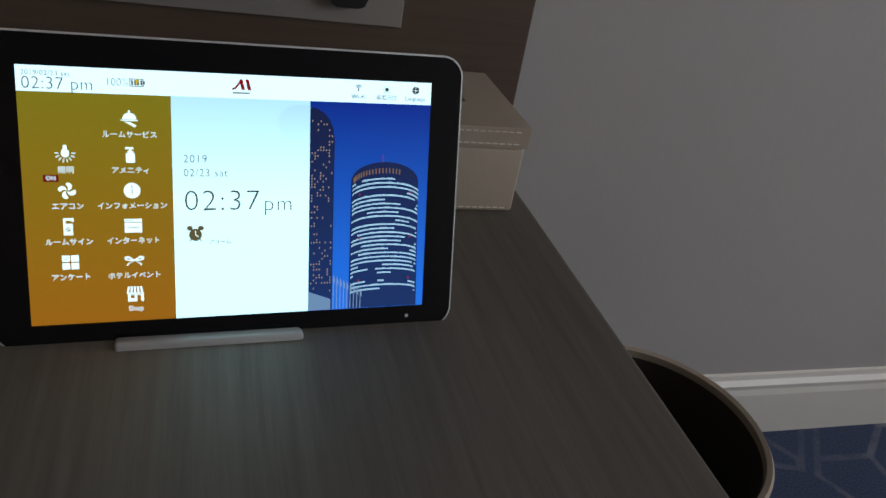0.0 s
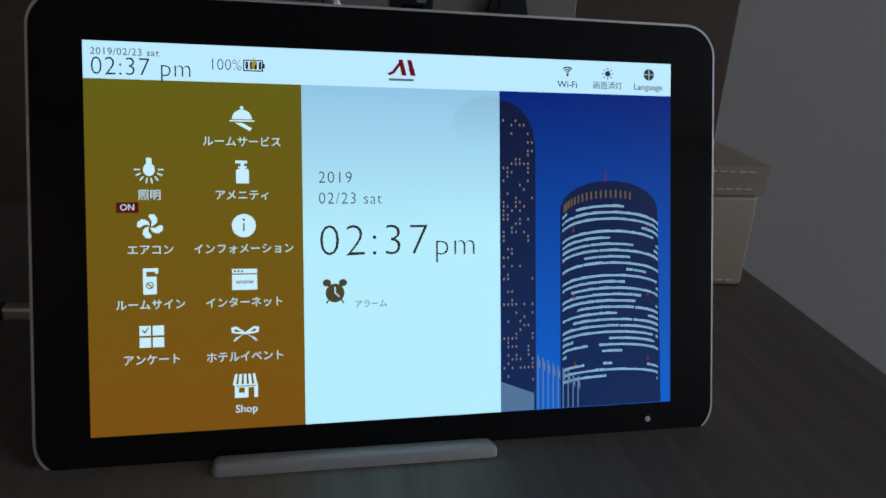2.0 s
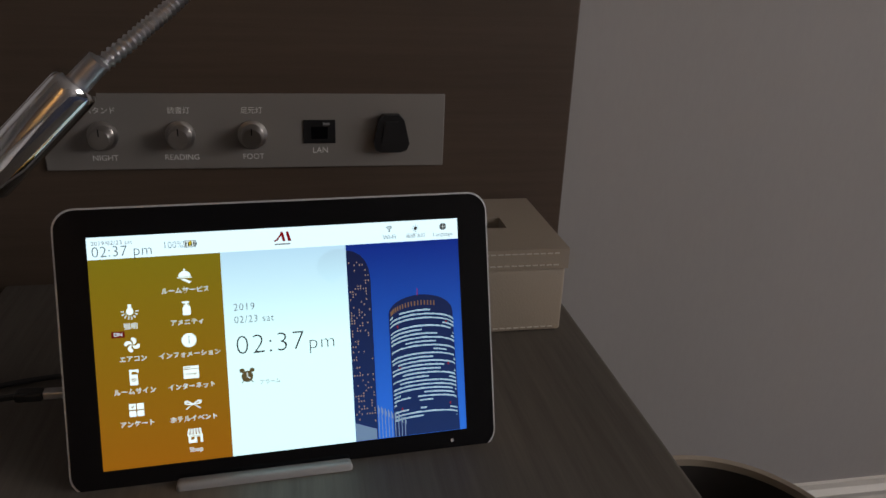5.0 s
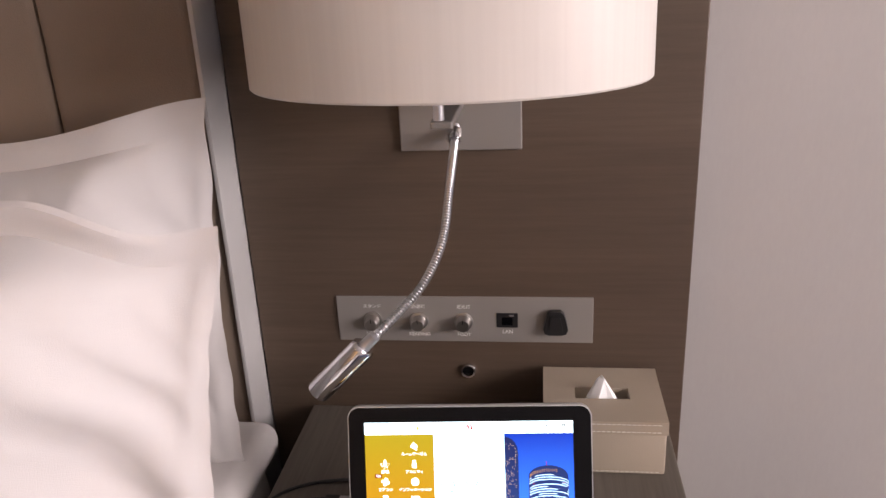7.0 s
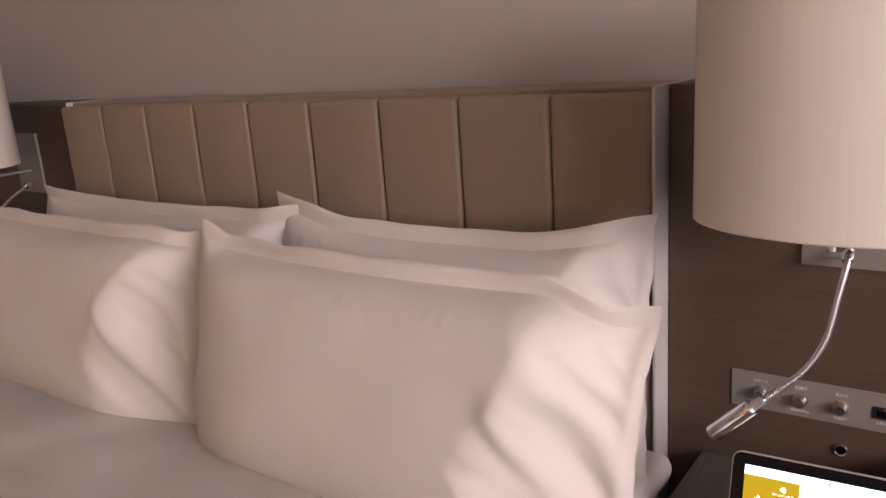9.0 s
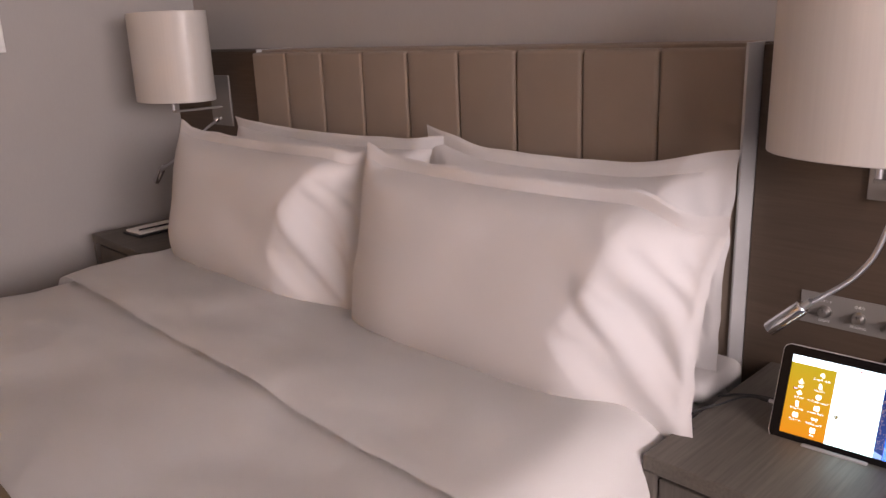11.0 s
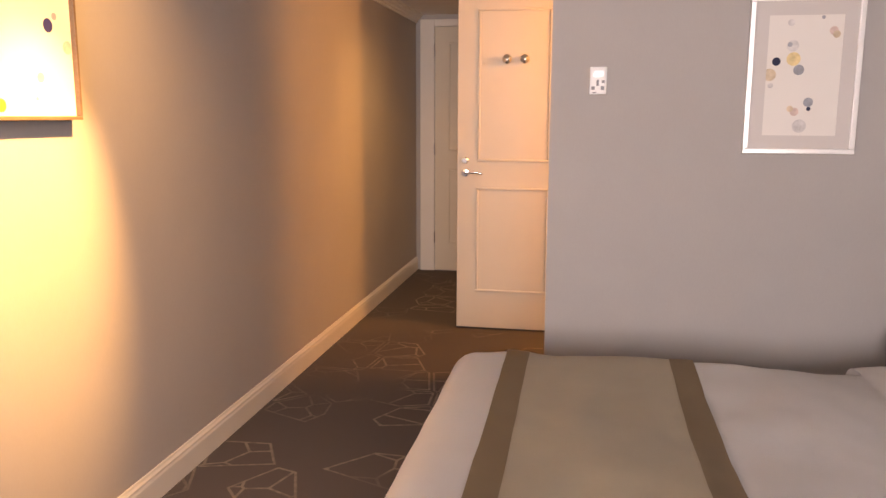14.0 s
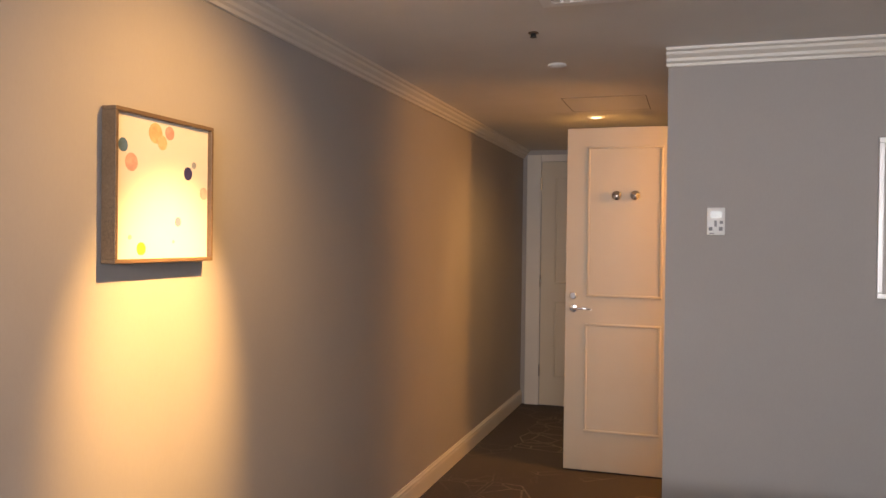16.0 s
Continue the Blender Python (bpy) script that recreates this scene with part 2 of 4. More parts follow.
def part(name, bm, mat, parent=None, label="", smooth=False, m=None):
    ob = mesh_ob(name, bm, mat, smooth)
    if parent is not None:
        ob.parent = parent
    if m is not None:
        ob.matrix_basis = m
    return tagged(ob, label)


def thing(name, at, label, category, group="", kind="", rz=0):
    ob = new(name)
    ob.empty_display_size = 0.05
    ob.matrix_basis = at if isinstance(at, Matrix) else pose(*at, 0, 0, rz)
    return tagged(ob, label, category, group, kind)


def box(x0, x1, y0, y1, z0, z1, bevel=0.0, segs=2, bm=None):
    fresh = bmesh.new()
    bmesh.ops.create_cube(fresh, size=1)
    bmesh.ops.transform(fresh, matrix=Matrix.Translation(((x0 + x1) / 2, (y0 + y1) / 2, (z0 + z1) / 2)) @ Matrix.Diagonal((abs(x1 - x0), abs(y1 - y0), abs(z1 - z0), 1)), verts=fresh.verts)
    if bevel:
        bmesh.ops.bevel(fresh, geom=fresh.edges[:], offset=bevel, segments=segs, affect="EDGES", profile=0.5)
    if bm is None:
        return fresh
    me = bpy.data.meshes.new("tmp")
    fresh.to_mesh(me)
    fresh.free()
    bm.from_mesh(me)
    bpy.data.meshes.remove(me)
    return bm


def boxes(rows, bevel=0.0):
    bm = bmesh.new()
    for r in rows:
        box(*r, bevel=bevel, bm=bm)
    return bm


def lathe(profile, segs=48, cap=False):
    """A body of revolution round z from (radius, height) pairs."""
    bm = bmesh.new()
    rings = [[bm.verts.new((r * math.cos(a), r * math.sin(a), z)) for a in (2 * math.pi * k / segs for k in range(segs))] for r, z in profile]
    for a, b in zip(rings, rings[1:]):
        for k in range(segs):
            bm.faces.new((a[k], a[(k + 1) % segs], b[(k + 1) % segs], b[k]))
    if cap:
        bm.faces.new(rings[0])
        bm.faces.new(rings[-1])
    return bm


def tube(points, radius, segs=10, ridges=0.0):
    """A round bar along a smooth curve; ridges makes it a wound flexible hose."""
    pts = [Vector(p) for p in points]
    dense = []
    for i in range(len(pts) - 1):
        p0, p1, p2, p3 = pts[max(i - 1, 0)], pts[i], pts[i + 1], pts[min(i + 2, len(pts) - 1)]
        count = max(2, int((p2 - p1).length / (0.0017 if ridges else 0.012)))
        for k in range(count):
            t = k / count
            dense.append(0.5 * ((2 * p1) + (p2 - p0) * t + (2 * p0 - 5 * p1 + 4 * p2 - p3) * t * t + (3 * p1 - p0 - 3 * p2 + p3) * t ** 3))
    dense.append(pts[-1])
    bm, rings, side = bmesh.new(), [], None
    for i, p in enumerate(dense):
        way = (dense[min(i + 1, len(dense) - 1)] - dense[max(i - 1, 0)]).normalized()
        if side is None:
            side = way.orthogonal().normalized()
        side = (side - way * side.dot(way)).normalized()
        up = way.cross(side)
        r = radius * (1 + (ridges if i % 2 else -ridges))
        rings.append([bm.verts.new(p + r * (math.cos(a) * side + math.sin(a) * up)) for a in (2 * math.pi * k / segs for k in range(segs))])
    for a, b in zip(rings, rings[1:]):
        for k in range(segs):
            bm.faces.new((a[k], a[(k + 1) % segs], b[(k + 1) % segs], b[k]))
    bm.faces.new(rings[0])
    bm.faces.new(rings[-1])
    return bm


def profile_run(section, length):
    """A moulding: a closed (y, z) section run along x."""
    bm = bmesh.new()
    ends = [[bm.verts.new((x, y, z)) for y, z in section] for x in (0, length)]
    k = len(section)
    for i in range(k):
        bm.faces.new((ends[0][i], ends[0][(i + 1) % k], ends[1][(i + 1) % k], ends[1][i]))
    bm.faces.new(ends[0])
    bm.faces.new(ends[1])
    return bm


def disc(x, z, r, y, depth=0.0006, segs=32):
    bm = bmesh.new()
    front = [bm.verts.new((x + r * math.cos(a), y - depth, z + r * math.sin(a))) for a in (2 * math.pi * k / segs for k in range(segs))]
    back = [bm.verts.new((v.co.x, y, v.co.z)) for v in front]
    bm.faces.new(front)
    bm.faces.new(back)
    for k in range(segs):
        bm.faces.new((front[k], front[(k + 1) % segs], back[(k + 1) % segs], back[k]))
    return bm


def poly(points, y, depth=0.0003):
    """A thin flat shape in x, z with its face at y - depth."""
    bm = bmesh.new()
    front = [bm.verts.new((x, y - depth, z)) for x, z in points]
    back = [bm.verts.new((x, y, z)) for x, z in points]
    bm.faces.new(front)
    bm.faces.new(back)
    k = len(points)
    for i in range(k):
        bm.faces.new((front[i], front[(i + 1) % k], back[(i + 1) % k], back[i]))
    return bm


def words(name, text, size, x, z, y, mat, parent, align="CENTER", squeeze=1.0, spacing=1.0, thin=0.0):
    """Lettering in the built-in font, flat on the plane y, facing -y."""
    cu = bpy.data.curves.new(name, "FONT")
    cu.body, cu.size, cu.align_x, cu.align_y, cu.extrude, cu.resolution_u, cu.space_character = text, size, align, "CENTER", 0.00008, 3, spacing
    cu.offset = -thin * size
    tmp = new("tmp", cu)
    dg = bpy.context.evaluated_depsgraph_get()
    me = bpy.data.meshes.new_from_object(tmp.evaluated_get(dg))
    bpy.data.objects.remove(tmp)
    bpy.data.curves.remove(cu)
    me.name = name
    me.materials.clear()
    me.materials.append(mat)
    ob = new(name, me)
    ob.parent = parent
    ob.matrix_basis = pose(x, y, z, 90) @ Matrix.Diagonal((squeeze, 1, 1, 1))
    return ob


def structure(name, bm, mat, label, category, smooth=False):
    return tagged(mesh_ob(name, bm, mat, smooth), label, category, "", "structure")


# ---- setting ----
structure("floor", box(END - 0.1, EAST + 0.1, SOUTH - 0.1, 0.22, -0.05, 0.0), M["carpet"], "dark brown carpet with daylight blue tinted in and pale sketchy line motifs", "floor")
structure("ceiling", box(END - 0.1, EAST + 0.1, SOUTH - 0.1, 0.22, CEIL, CEIL + 0.08), M["ceiling"], "smooth pale painted flat ceiling", "ceiling")
structure("wall_north", box(WEST - 0.1, EAST + 0.1, NORTH, NORTH + 0.1, 0, CEIL), M["wall"], "warm grey papered wall behind the bed", "wall")
structure("wall_west", box(WEST - 0.1, WEST, CORNER, NORTH, 0, CEIL), M["wall"], "warm grey papered wall beside the bed", "wall")
structure("wall_south", box(END - 0.1, EAST + 0.1, SOUTH - 0.1, SOUTH, 0, CEIL), M["wall"], "long warm grey papered wall lit by spot", "wall")
structure("wall_corridor", boxes([(-3.42, WEST - 0.1, CORNER, CORNER + 0.1, 0, CEIL), (END, -4.275, CORNER, CORNER + 0.1, 0, CEIL), (-4.275, -3.42, CORNER, CORNER + 0.1, 2.125, CEIL)]), M["wall"], "warm grey papered corridor wall with a doorway", "wall")
structure("wall_end", box(END - 0.1, END, SOUTH, CORNER + 0.1, 0, CEIL), M["wall"], "warm grey papered wall closing the corridor", "wall")
structure("wall_east", boxes([(EAST, EAST + 0.1, SOUTH, -2.925, 0, CEIL), (EAST, EAST + 0.1, -0.575, NORTH, 0, CEIL), (EAST, EAST + 0.1, -2.925, -0.575, 0, 0.95), (EAST, EAST + 0.1, -2.925, -0.575, 2.13, CEIL)]), M["wall"], "warm grey papered wall with the window", "wall")
structure("bathroom_wall", boxes([(-5.1, -5.0, CORNER + 0.1, 0.12, 0, CEIL), (-5.0, WEST - 0.1, 0.02, 0.12, 0, CEIL)]), M["bathwall"], "plain cream wall inside the lit bathroom", "wall")
window = thing("window_1", (EAST + 0.05, -1.75, 0), "wide window with pale painted frame", "window", "", "structure")
for r in ((-1.175, -1.115, 0.95, 2.13), (1.115, 1.175, 0.95, 2.13), (-1.115, 1.115, 0.95, 1.01), (-1.115, 1.115, 2.07, 2.13), (-0.03, 0.03, 1.01, 2.07)):
    part("window_frame", box(-0.03, 0.03, *r, 0.004), M["trim"], window)

SKIRT = [(0, 0), (-0.014, 0), (-0.014, 0.082), (-0.011, 0.092), (-0.012, 0.100), (-0.006, 0.108), (-0.004, 0.116), (0, 0.118)]
CROWN = [(0, 0), (-0.012, 0.0), (-0.014, 0.012), (-0.024, 0.018), (-0.026, 0.03), (-0.042, 0.042), (-0.045, 0.053), (-0.058, 0.058), (-0.060, 0.068), (0, 0.068)]


def moulding(name, section, length, m, label):
    ob = structure(name, profile_run(section, length), M["trim"], label, name)
    ob.matrix_basis = m
    return ob


SK, CR = "cream painted skirting with a stepped top", "cream painted stepped crown moulding"
moulding("baseboard", SKIRT, EAST - 0.325, pose(0.325, NORTH, 0), SK)
moulding("baseboard", SKIRT, EAST - END, pose(EAST, SOUTH, 0, 0, 0, 180), SK)
moulding("baseboard", SKIRT, NORTH - CORNER, pose(WEST, CORNER, 0, 0, 0, 90), SK)
moulding("crown_trim", CROWN, NORTH - CORNER + 0.008, pose(WEST, CORNER - 0.008, CEIL - 0.068, 0, 0, 90), CR)
moulding("crown_trim", CROWN, EAST - END, pose(EAST, SOUTH, CEIL - 0.068, 0, 0, 180), CR)
moulding("crown_trim", CROWN, EAST - WEST, pose(WEST, NORTH, CEIL - 0.068), CR)


# ---- wall panels and headboard ----
def wall_panel(x0, x1):
    p = thing("wall_panel", ((x0 + x1) / 2, 0, 0), "dark grey-brown veneer panel fixed behind the nightstand", "wall panel", "veneer panels")
    h = (x1 - x0) / 2
    part("board", box(-h, h, 0, NORTH - 0.003, 0.0, 1.178, 0.0015), M["panel"], p)
    part("cap", box(-h, h, 0.004, NORTH - 0.004, 1.179, 1.183), M["stand"], p, "thin pale top edge")
    return p


HB0, HB1 = -2.03, -0.256
wall_panel(HB1 + 0.008, 0.323)
wall_panel(WEST + 0.003, HB0 - 0.008)

headboard = thing("headboard", ((HB0 + HB1) / 2, 0, 0), "taupe headboard of vertical upholstered panels", "headboard")
half = (HB1 - HB0) / 2
part("backing", box(-half, half, -0.012, NORTH - 0.003, 0.12, 1.182, 0.003), M["headboard"], headboard)
step = (HB1 - HB0) / 9
for k in range(9):
    x0, x1 = [-half + i * step + (0.005 + 0.008 * math.sin(math.pi * i / 9) if 0 < i < 9 else 0) for i in (k, k + 1)]
    bm = box(x0 + 0.0012, x1 - 0.0012, -0.054, -0.012, 0.25, 1.174, 0.011, 4)
    part("upholstered_panel", bm, M["headboard"], headboard, smooth=True)
for sx in (-1, 1):
    bm = box(sx * half, sx * (half + 0.006), -0.060 if sx > 0 else -0.030, NORTH - 0.003, 0.10, 1.184, 0.0015)
    part("edge_trim", bm, M["edge"], headboard, "satin metal edge strip", True)


# ---- nightstands ----
def nightstand(x, rise=0.0, d=-0.50):
    n = thing("nightstand", (x, 0, rise), "grey ash veneer bedside table with drawer fronts", "nightstand", "bedside tables")
    w = 0.2430
    part("tabletop", box(-w, w, d, -0.002, TOP - 0.030, TOP, 0.0025), M["stand"], n)
    for s in (-1, 1):
        part("side_panel", box(s * w, s * (w - 0.022), d, -0.004, 0.06, TOP - 0.030, 0.0015), M["standside"], n)
    part("back_panel", box(-w + 0.022, w - 0.022, -0.02, -0.006, 0.06, TOP - 0.030), M["standside"], n)
    part("bottom_panel", box(-w + 0.022, w - 0.022, d, -0.02, 0.06, 0.082), M["standside"], n)
    for z0, z1 in ((0.086, 0.283), (0.289, 0.490)):
        part("drawer", box(-w + 0.025, w - 0.025, d + 0.012, d + 0.03, z0, z1, 0.002), M["standside"], n)
        part("drawer_box", box(-w + 0.035, w - 0.035, d + 0.03, -0.05, z0 + 0.01, z1 - 0.03), M["gap"], n)
    part("plinth", box(-w + 0.03, w - 0.03, d + 0.05, -0.02, -rise, 0.06), M["gap"], n, "dark recessed plinth")
    return n


nightstand(0.058)
nightstand(-2.360, -0.008, -0.480)


# ---- bed ----
BX0, BX1, BY0, BTOP = -2.10, -0.205, -2.105, 0.525


def creases(x, y):
    """Soft unevenness shared by all the cloths of the bed."""
    p = Vector((x * 2.1, y * 3.3, 0.3))
    return 0.019 * noise.noise(p) + 0.009 * noise.noise(p * 2.7) + 0.0022 * noise.noise(p * 8)


def cloth(cx0, cx1, cy0, cy1, lift, nx, ny, r=0.085, puff=0.0, slant=0.0):
    """A spread laid over the bed: flat on top, rounded over the edges, hanging down past them."""
    bm = bmesh.new()
    rows = []
    for j in range(ny + 1):
        row, rise = [], puff * math.sin(math.pi * min(1.0, 0.06 + 0.80 * j / ny)) ** 0.8
        for i in range(nx + 1):
            cx = cx0 + (cx1 - cx0) * i / nx
            cy = cy0 + (cy1 - cy0) * j / ny + slant * (cx - BX0)
            qx, qy = min(max(cx, BX0 + r), BX1 - r), max(cy, BY0 + r)
            dx, dy = cx - qx, cy - qy
            d = math.hypot(dx, dy)
            ux, uy = (dx / d, dy / d) if d > 1e-9 else (0, 0)
            if d < r * math.pi / 2:
                out, drop, nz = r * math.sin(d / r), r * (1 - math.cos(d / r)), math.cos(d / r)
            else:
                out, drop, nz = r, r + d - r * math.pi / 2, 0.0
            c = creases(cx, cy) + lift + rise
            wave = (1 - nz) * 0.012 * noise.noise(Vector((cx * 5, cy * 5, drop * 2)))
            side = math.sqrt(max(0, 1 - nz * nz))
            row.append(bm.verts.new((qx + ux * (out + side * (lift + rise + wave)), qy + uy * (out + side * (lift + rise + wave)), BTOP - drop + c * nz)))
        rows.append(row)
    for a, b in zip(rows, rows[1:]):
        for i in range(nx):
            bm.faces.new((a[i], a[i + 1], b[i + 1], b[i]))
    bmesh.ops.solidify(bm, geom=bm.faces[:], thickness=0.004)
    return bm


bed = thing("bed", (0, 0, 0), "wide hotel bed on a brown cloth base", "bed")
part("bed_base", box(BX0 + 0.10, BX1 - 0.10, BY0 + 0.12, -0.06, 0.06, 0.27, 0.01), M["base"], bed, "brown cloth-covered base")
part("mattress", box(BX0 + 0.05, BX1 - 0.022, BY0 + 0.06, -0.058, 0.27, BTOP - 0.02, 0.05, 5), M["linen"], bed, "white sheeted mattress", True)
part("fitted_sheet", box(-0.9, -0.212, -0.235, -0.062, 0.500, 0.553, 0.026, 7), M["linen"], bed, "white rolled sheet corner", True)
for x in (BX0 + 0.18, BX1 - 0.18):
    for y in (BY0 + 0.2, -0.15):
        part("bed_foot", lathe([(0.0, 0.0), (0.03, 0.0), (0.035, 0.06), (0.0, 0.06)], 20), M["black"], bed, "", True, pose(x, y, 0))
duvet = thing("duvet", (0, 0, 0), "smooth light-lifted white cotton duvet spread over the bed", "duvet")
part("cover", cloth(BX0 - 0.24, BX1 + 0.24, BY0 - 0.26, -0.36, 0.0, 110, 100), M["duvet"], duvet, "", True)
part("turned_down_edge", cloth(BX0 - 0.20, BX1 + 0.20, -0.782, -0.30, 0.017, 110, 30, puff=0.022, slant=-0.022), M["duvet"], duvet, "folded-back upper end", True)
runner = thing("bed_runner", (0, 0, 0), "beige satin bed runner with brown borders", "bed runner")
R0, R1, RB = -1.910, -1.286, 0.078
part("middle", cloth(BX0 - 0.19, BX1 + 0.19, R0 + RB - 0.02, R1 - RB + 0.03, 0.006, 100, 30), M["runner"], runner, "", True)
for a, b, s in ((R0, R0 + RB, 0.010), (R1 - RB, R1, 0.0)):
    part("border", cloth(BX0 - 0.19, BX1 + 0.19, a, b, 0.0085, 100, 5, slant=s), M["band"], runner, "brown border strip", True)


def smooth(a, b, t):
    t = max(0.0, min(1.0, (t - a) / (b - a)))
    return t * t * (3 - 2 * t)


RIDGES = [(0.66, 0.055, 0.020, -0.15, 0.60), (0.90, 0.050, 0.016, 0.10, 0.45), (0.78, 0.030, -0.008, -0.25, 0.40), (1.02, 0.035, 0.009, 0.40, 0.30)]


def pillow(label, x0, x1, y, z, height, lean, thick, seed, sag=0.05, folds=1.0, droop=0.0, turn=0.0, ear=0.020, loose=0.028, earw=0.16):
    """A stuffed pillow in a case with a loose open end, standing on its long edge."""
    w, nu, nv = x1 - x0, 150, 90
    bm = bmesh.new()
    grid = {}
    for side in (-1, 1):
        for i in range(nu + 1):
            for j in range(nv + 1):
                u, v = 2 * i / nu - 1, 2 * j / nv - 1
                if side == 1 and (i in (0, nu) or j in (0, nv)):
                    grid[side, i, j] = grid[-1, i, j]
                    continue
                px = w / 2 * u * (1 - (0.035 if u > 0 else 0.060) * (1 - v * v))
                pz = height / 2 * v - height / 2 * sag * (1 - u * u) * smooth(-0.2, 1, v) * 2
                tip = smooth(1 - earw, 1.0, abs(u)) * smooth(0.6, 1.0, v)
                pz += ear * tip - droop * smooth(0.62, 1.0, u) * smooth(0.0, 1.0, v)
                # stuffed up to a slanting line, then a loose flat end that falls back
                stuffed = 0.55 + 0.22 * max(v, -0.3) + 0.05 * noise.noise(Vector((v * 2.0, seed, 4.0)))
                s_ = max(0.0, (u - stuffed) / (1 - stuffed))
                eu = max(0.0, 1 - abs(u) ** 4.2) ** 0.60 if u < 0 else 1 - 0.90 * smooth(0.0, 0.90, s_) - 0.10 * smooth(0.90, 1.0, s_)
                back = loose * smooth(0.0, 0.95, s_)
                vb = v / 0.87 if v > 0 else v
                ev = max(0.0, 1 - min(1.0, abs(vb)) ** 3.4) ** 0.60
                if v > 0:
                    ev = max(ev, 0.07 * (1 - smooth(0.97, 1.0, v)))
                e = max(0.0, eu * ev)
                full = thick / 2 * e
                p = Vector((u * 2.2 + seed * 5.1, v * 1.6, side * 1.7 + seed))
                full += 0.008 * noise.noise(p) * e
                # long slanting folds in the loose end of the case
                c = u + 0.34 * v + 0.06 * noise.noise(Vector((u * 1.5, v * 1.5, seed * 3)))
                k = folds * ev ** 0.5 * smooth(stuffed - 0.08, stuffed + 0.14, u) * (1 - smooth(0.90, 1.0, u))
                for c0, wide, amp, mid, run in RIDGES:
                    full += 0.95 * k * amp * math.exp(-((c - c0) / wide) ** 2 - ((v - mid) / run) ** 2)
                full += k * 0.006 * noise.noise(Vector((c * 9 + seed, v * 1.8, seed)))
                # crisp creases, sharp on their crests
                for q, fr, amp in ((0, 2.6, 0.0050), (4, 7.0, 0.0016)):
                    rid = 1 - abs(noise.noise(Vector((c * fr + seed + q, v * 0.9 + q, seed * 2))))
                    full += (k + 0.10 * folds * e) * amp * (rid ** 7 - 0.3)
                # short gathers under the upper edge
                g = math.exp(-((v - 0.74) / 0.15) ** 2) * e ** 0.4
                full += g * 0.0030 * (1 - abs(noise.noise(Vector((u * 16 + v * 4 + seed, v * 4.5, seed))))) ** 5
                wob = 0.005 * noise.noise(Vector((u * 5 + seed, v * 5, 9)))
                bend = 0.022 * noise.noise(Vector((u * 1.8, v * 1.8, seed))) * (1 - e)
                grid[side, i, j] = bm.verts.new((px + wob * smooth(0.85, 1, abs(u)), side * full + bend + back, pz + wob * smooth(0.85, 1, abs(v))))
    for side in (-1, 1):
        for i in range(nu):
            for j in range(nv):
                q = [grid[side, i, j], grid[side, i + 1, j], grid[side, i + 1, j + 1], grid[side, i, j + 1]]
                bm.faces.new(q if side < 0 else q[::-1])
    t = thing("pillow", pose((x0 + x1) / 2, y, z, 0, 0, turn), label, "pillow", "pillows on the bed")
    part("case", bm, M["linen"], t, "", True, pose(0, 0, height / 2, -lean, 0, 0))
    return t


pillow("plump white pillow propped against the headboard", -1.06, -0.222, -0.165, BTOP - 0.013, 0.456, 4, 0.16, 3.0, 0.045, 0.9, ear=0.026, earw=0.55)
pillow("plump white pillow propped against the headboard", -1.990, -0.955, -0.185, BTOP - 0.013, 0.456, 4, 0.16, 5.0, 0.040, 0.8, ear=0.004, earw=0.3)
pillow("large white pillow with a creased case end", -1.075, -0.146, -0.385, BTOP - 0.018, 0.450, 12, 0.20, 1.0, 0.030, 1.0, 0.055)
pillow("large white pillow with a creased case end", -2.040, -1.075, -0.385, BTOP - 0.018, 0.455, 12, 0.20, 2.0, 0.030, 1.0, 0.02)


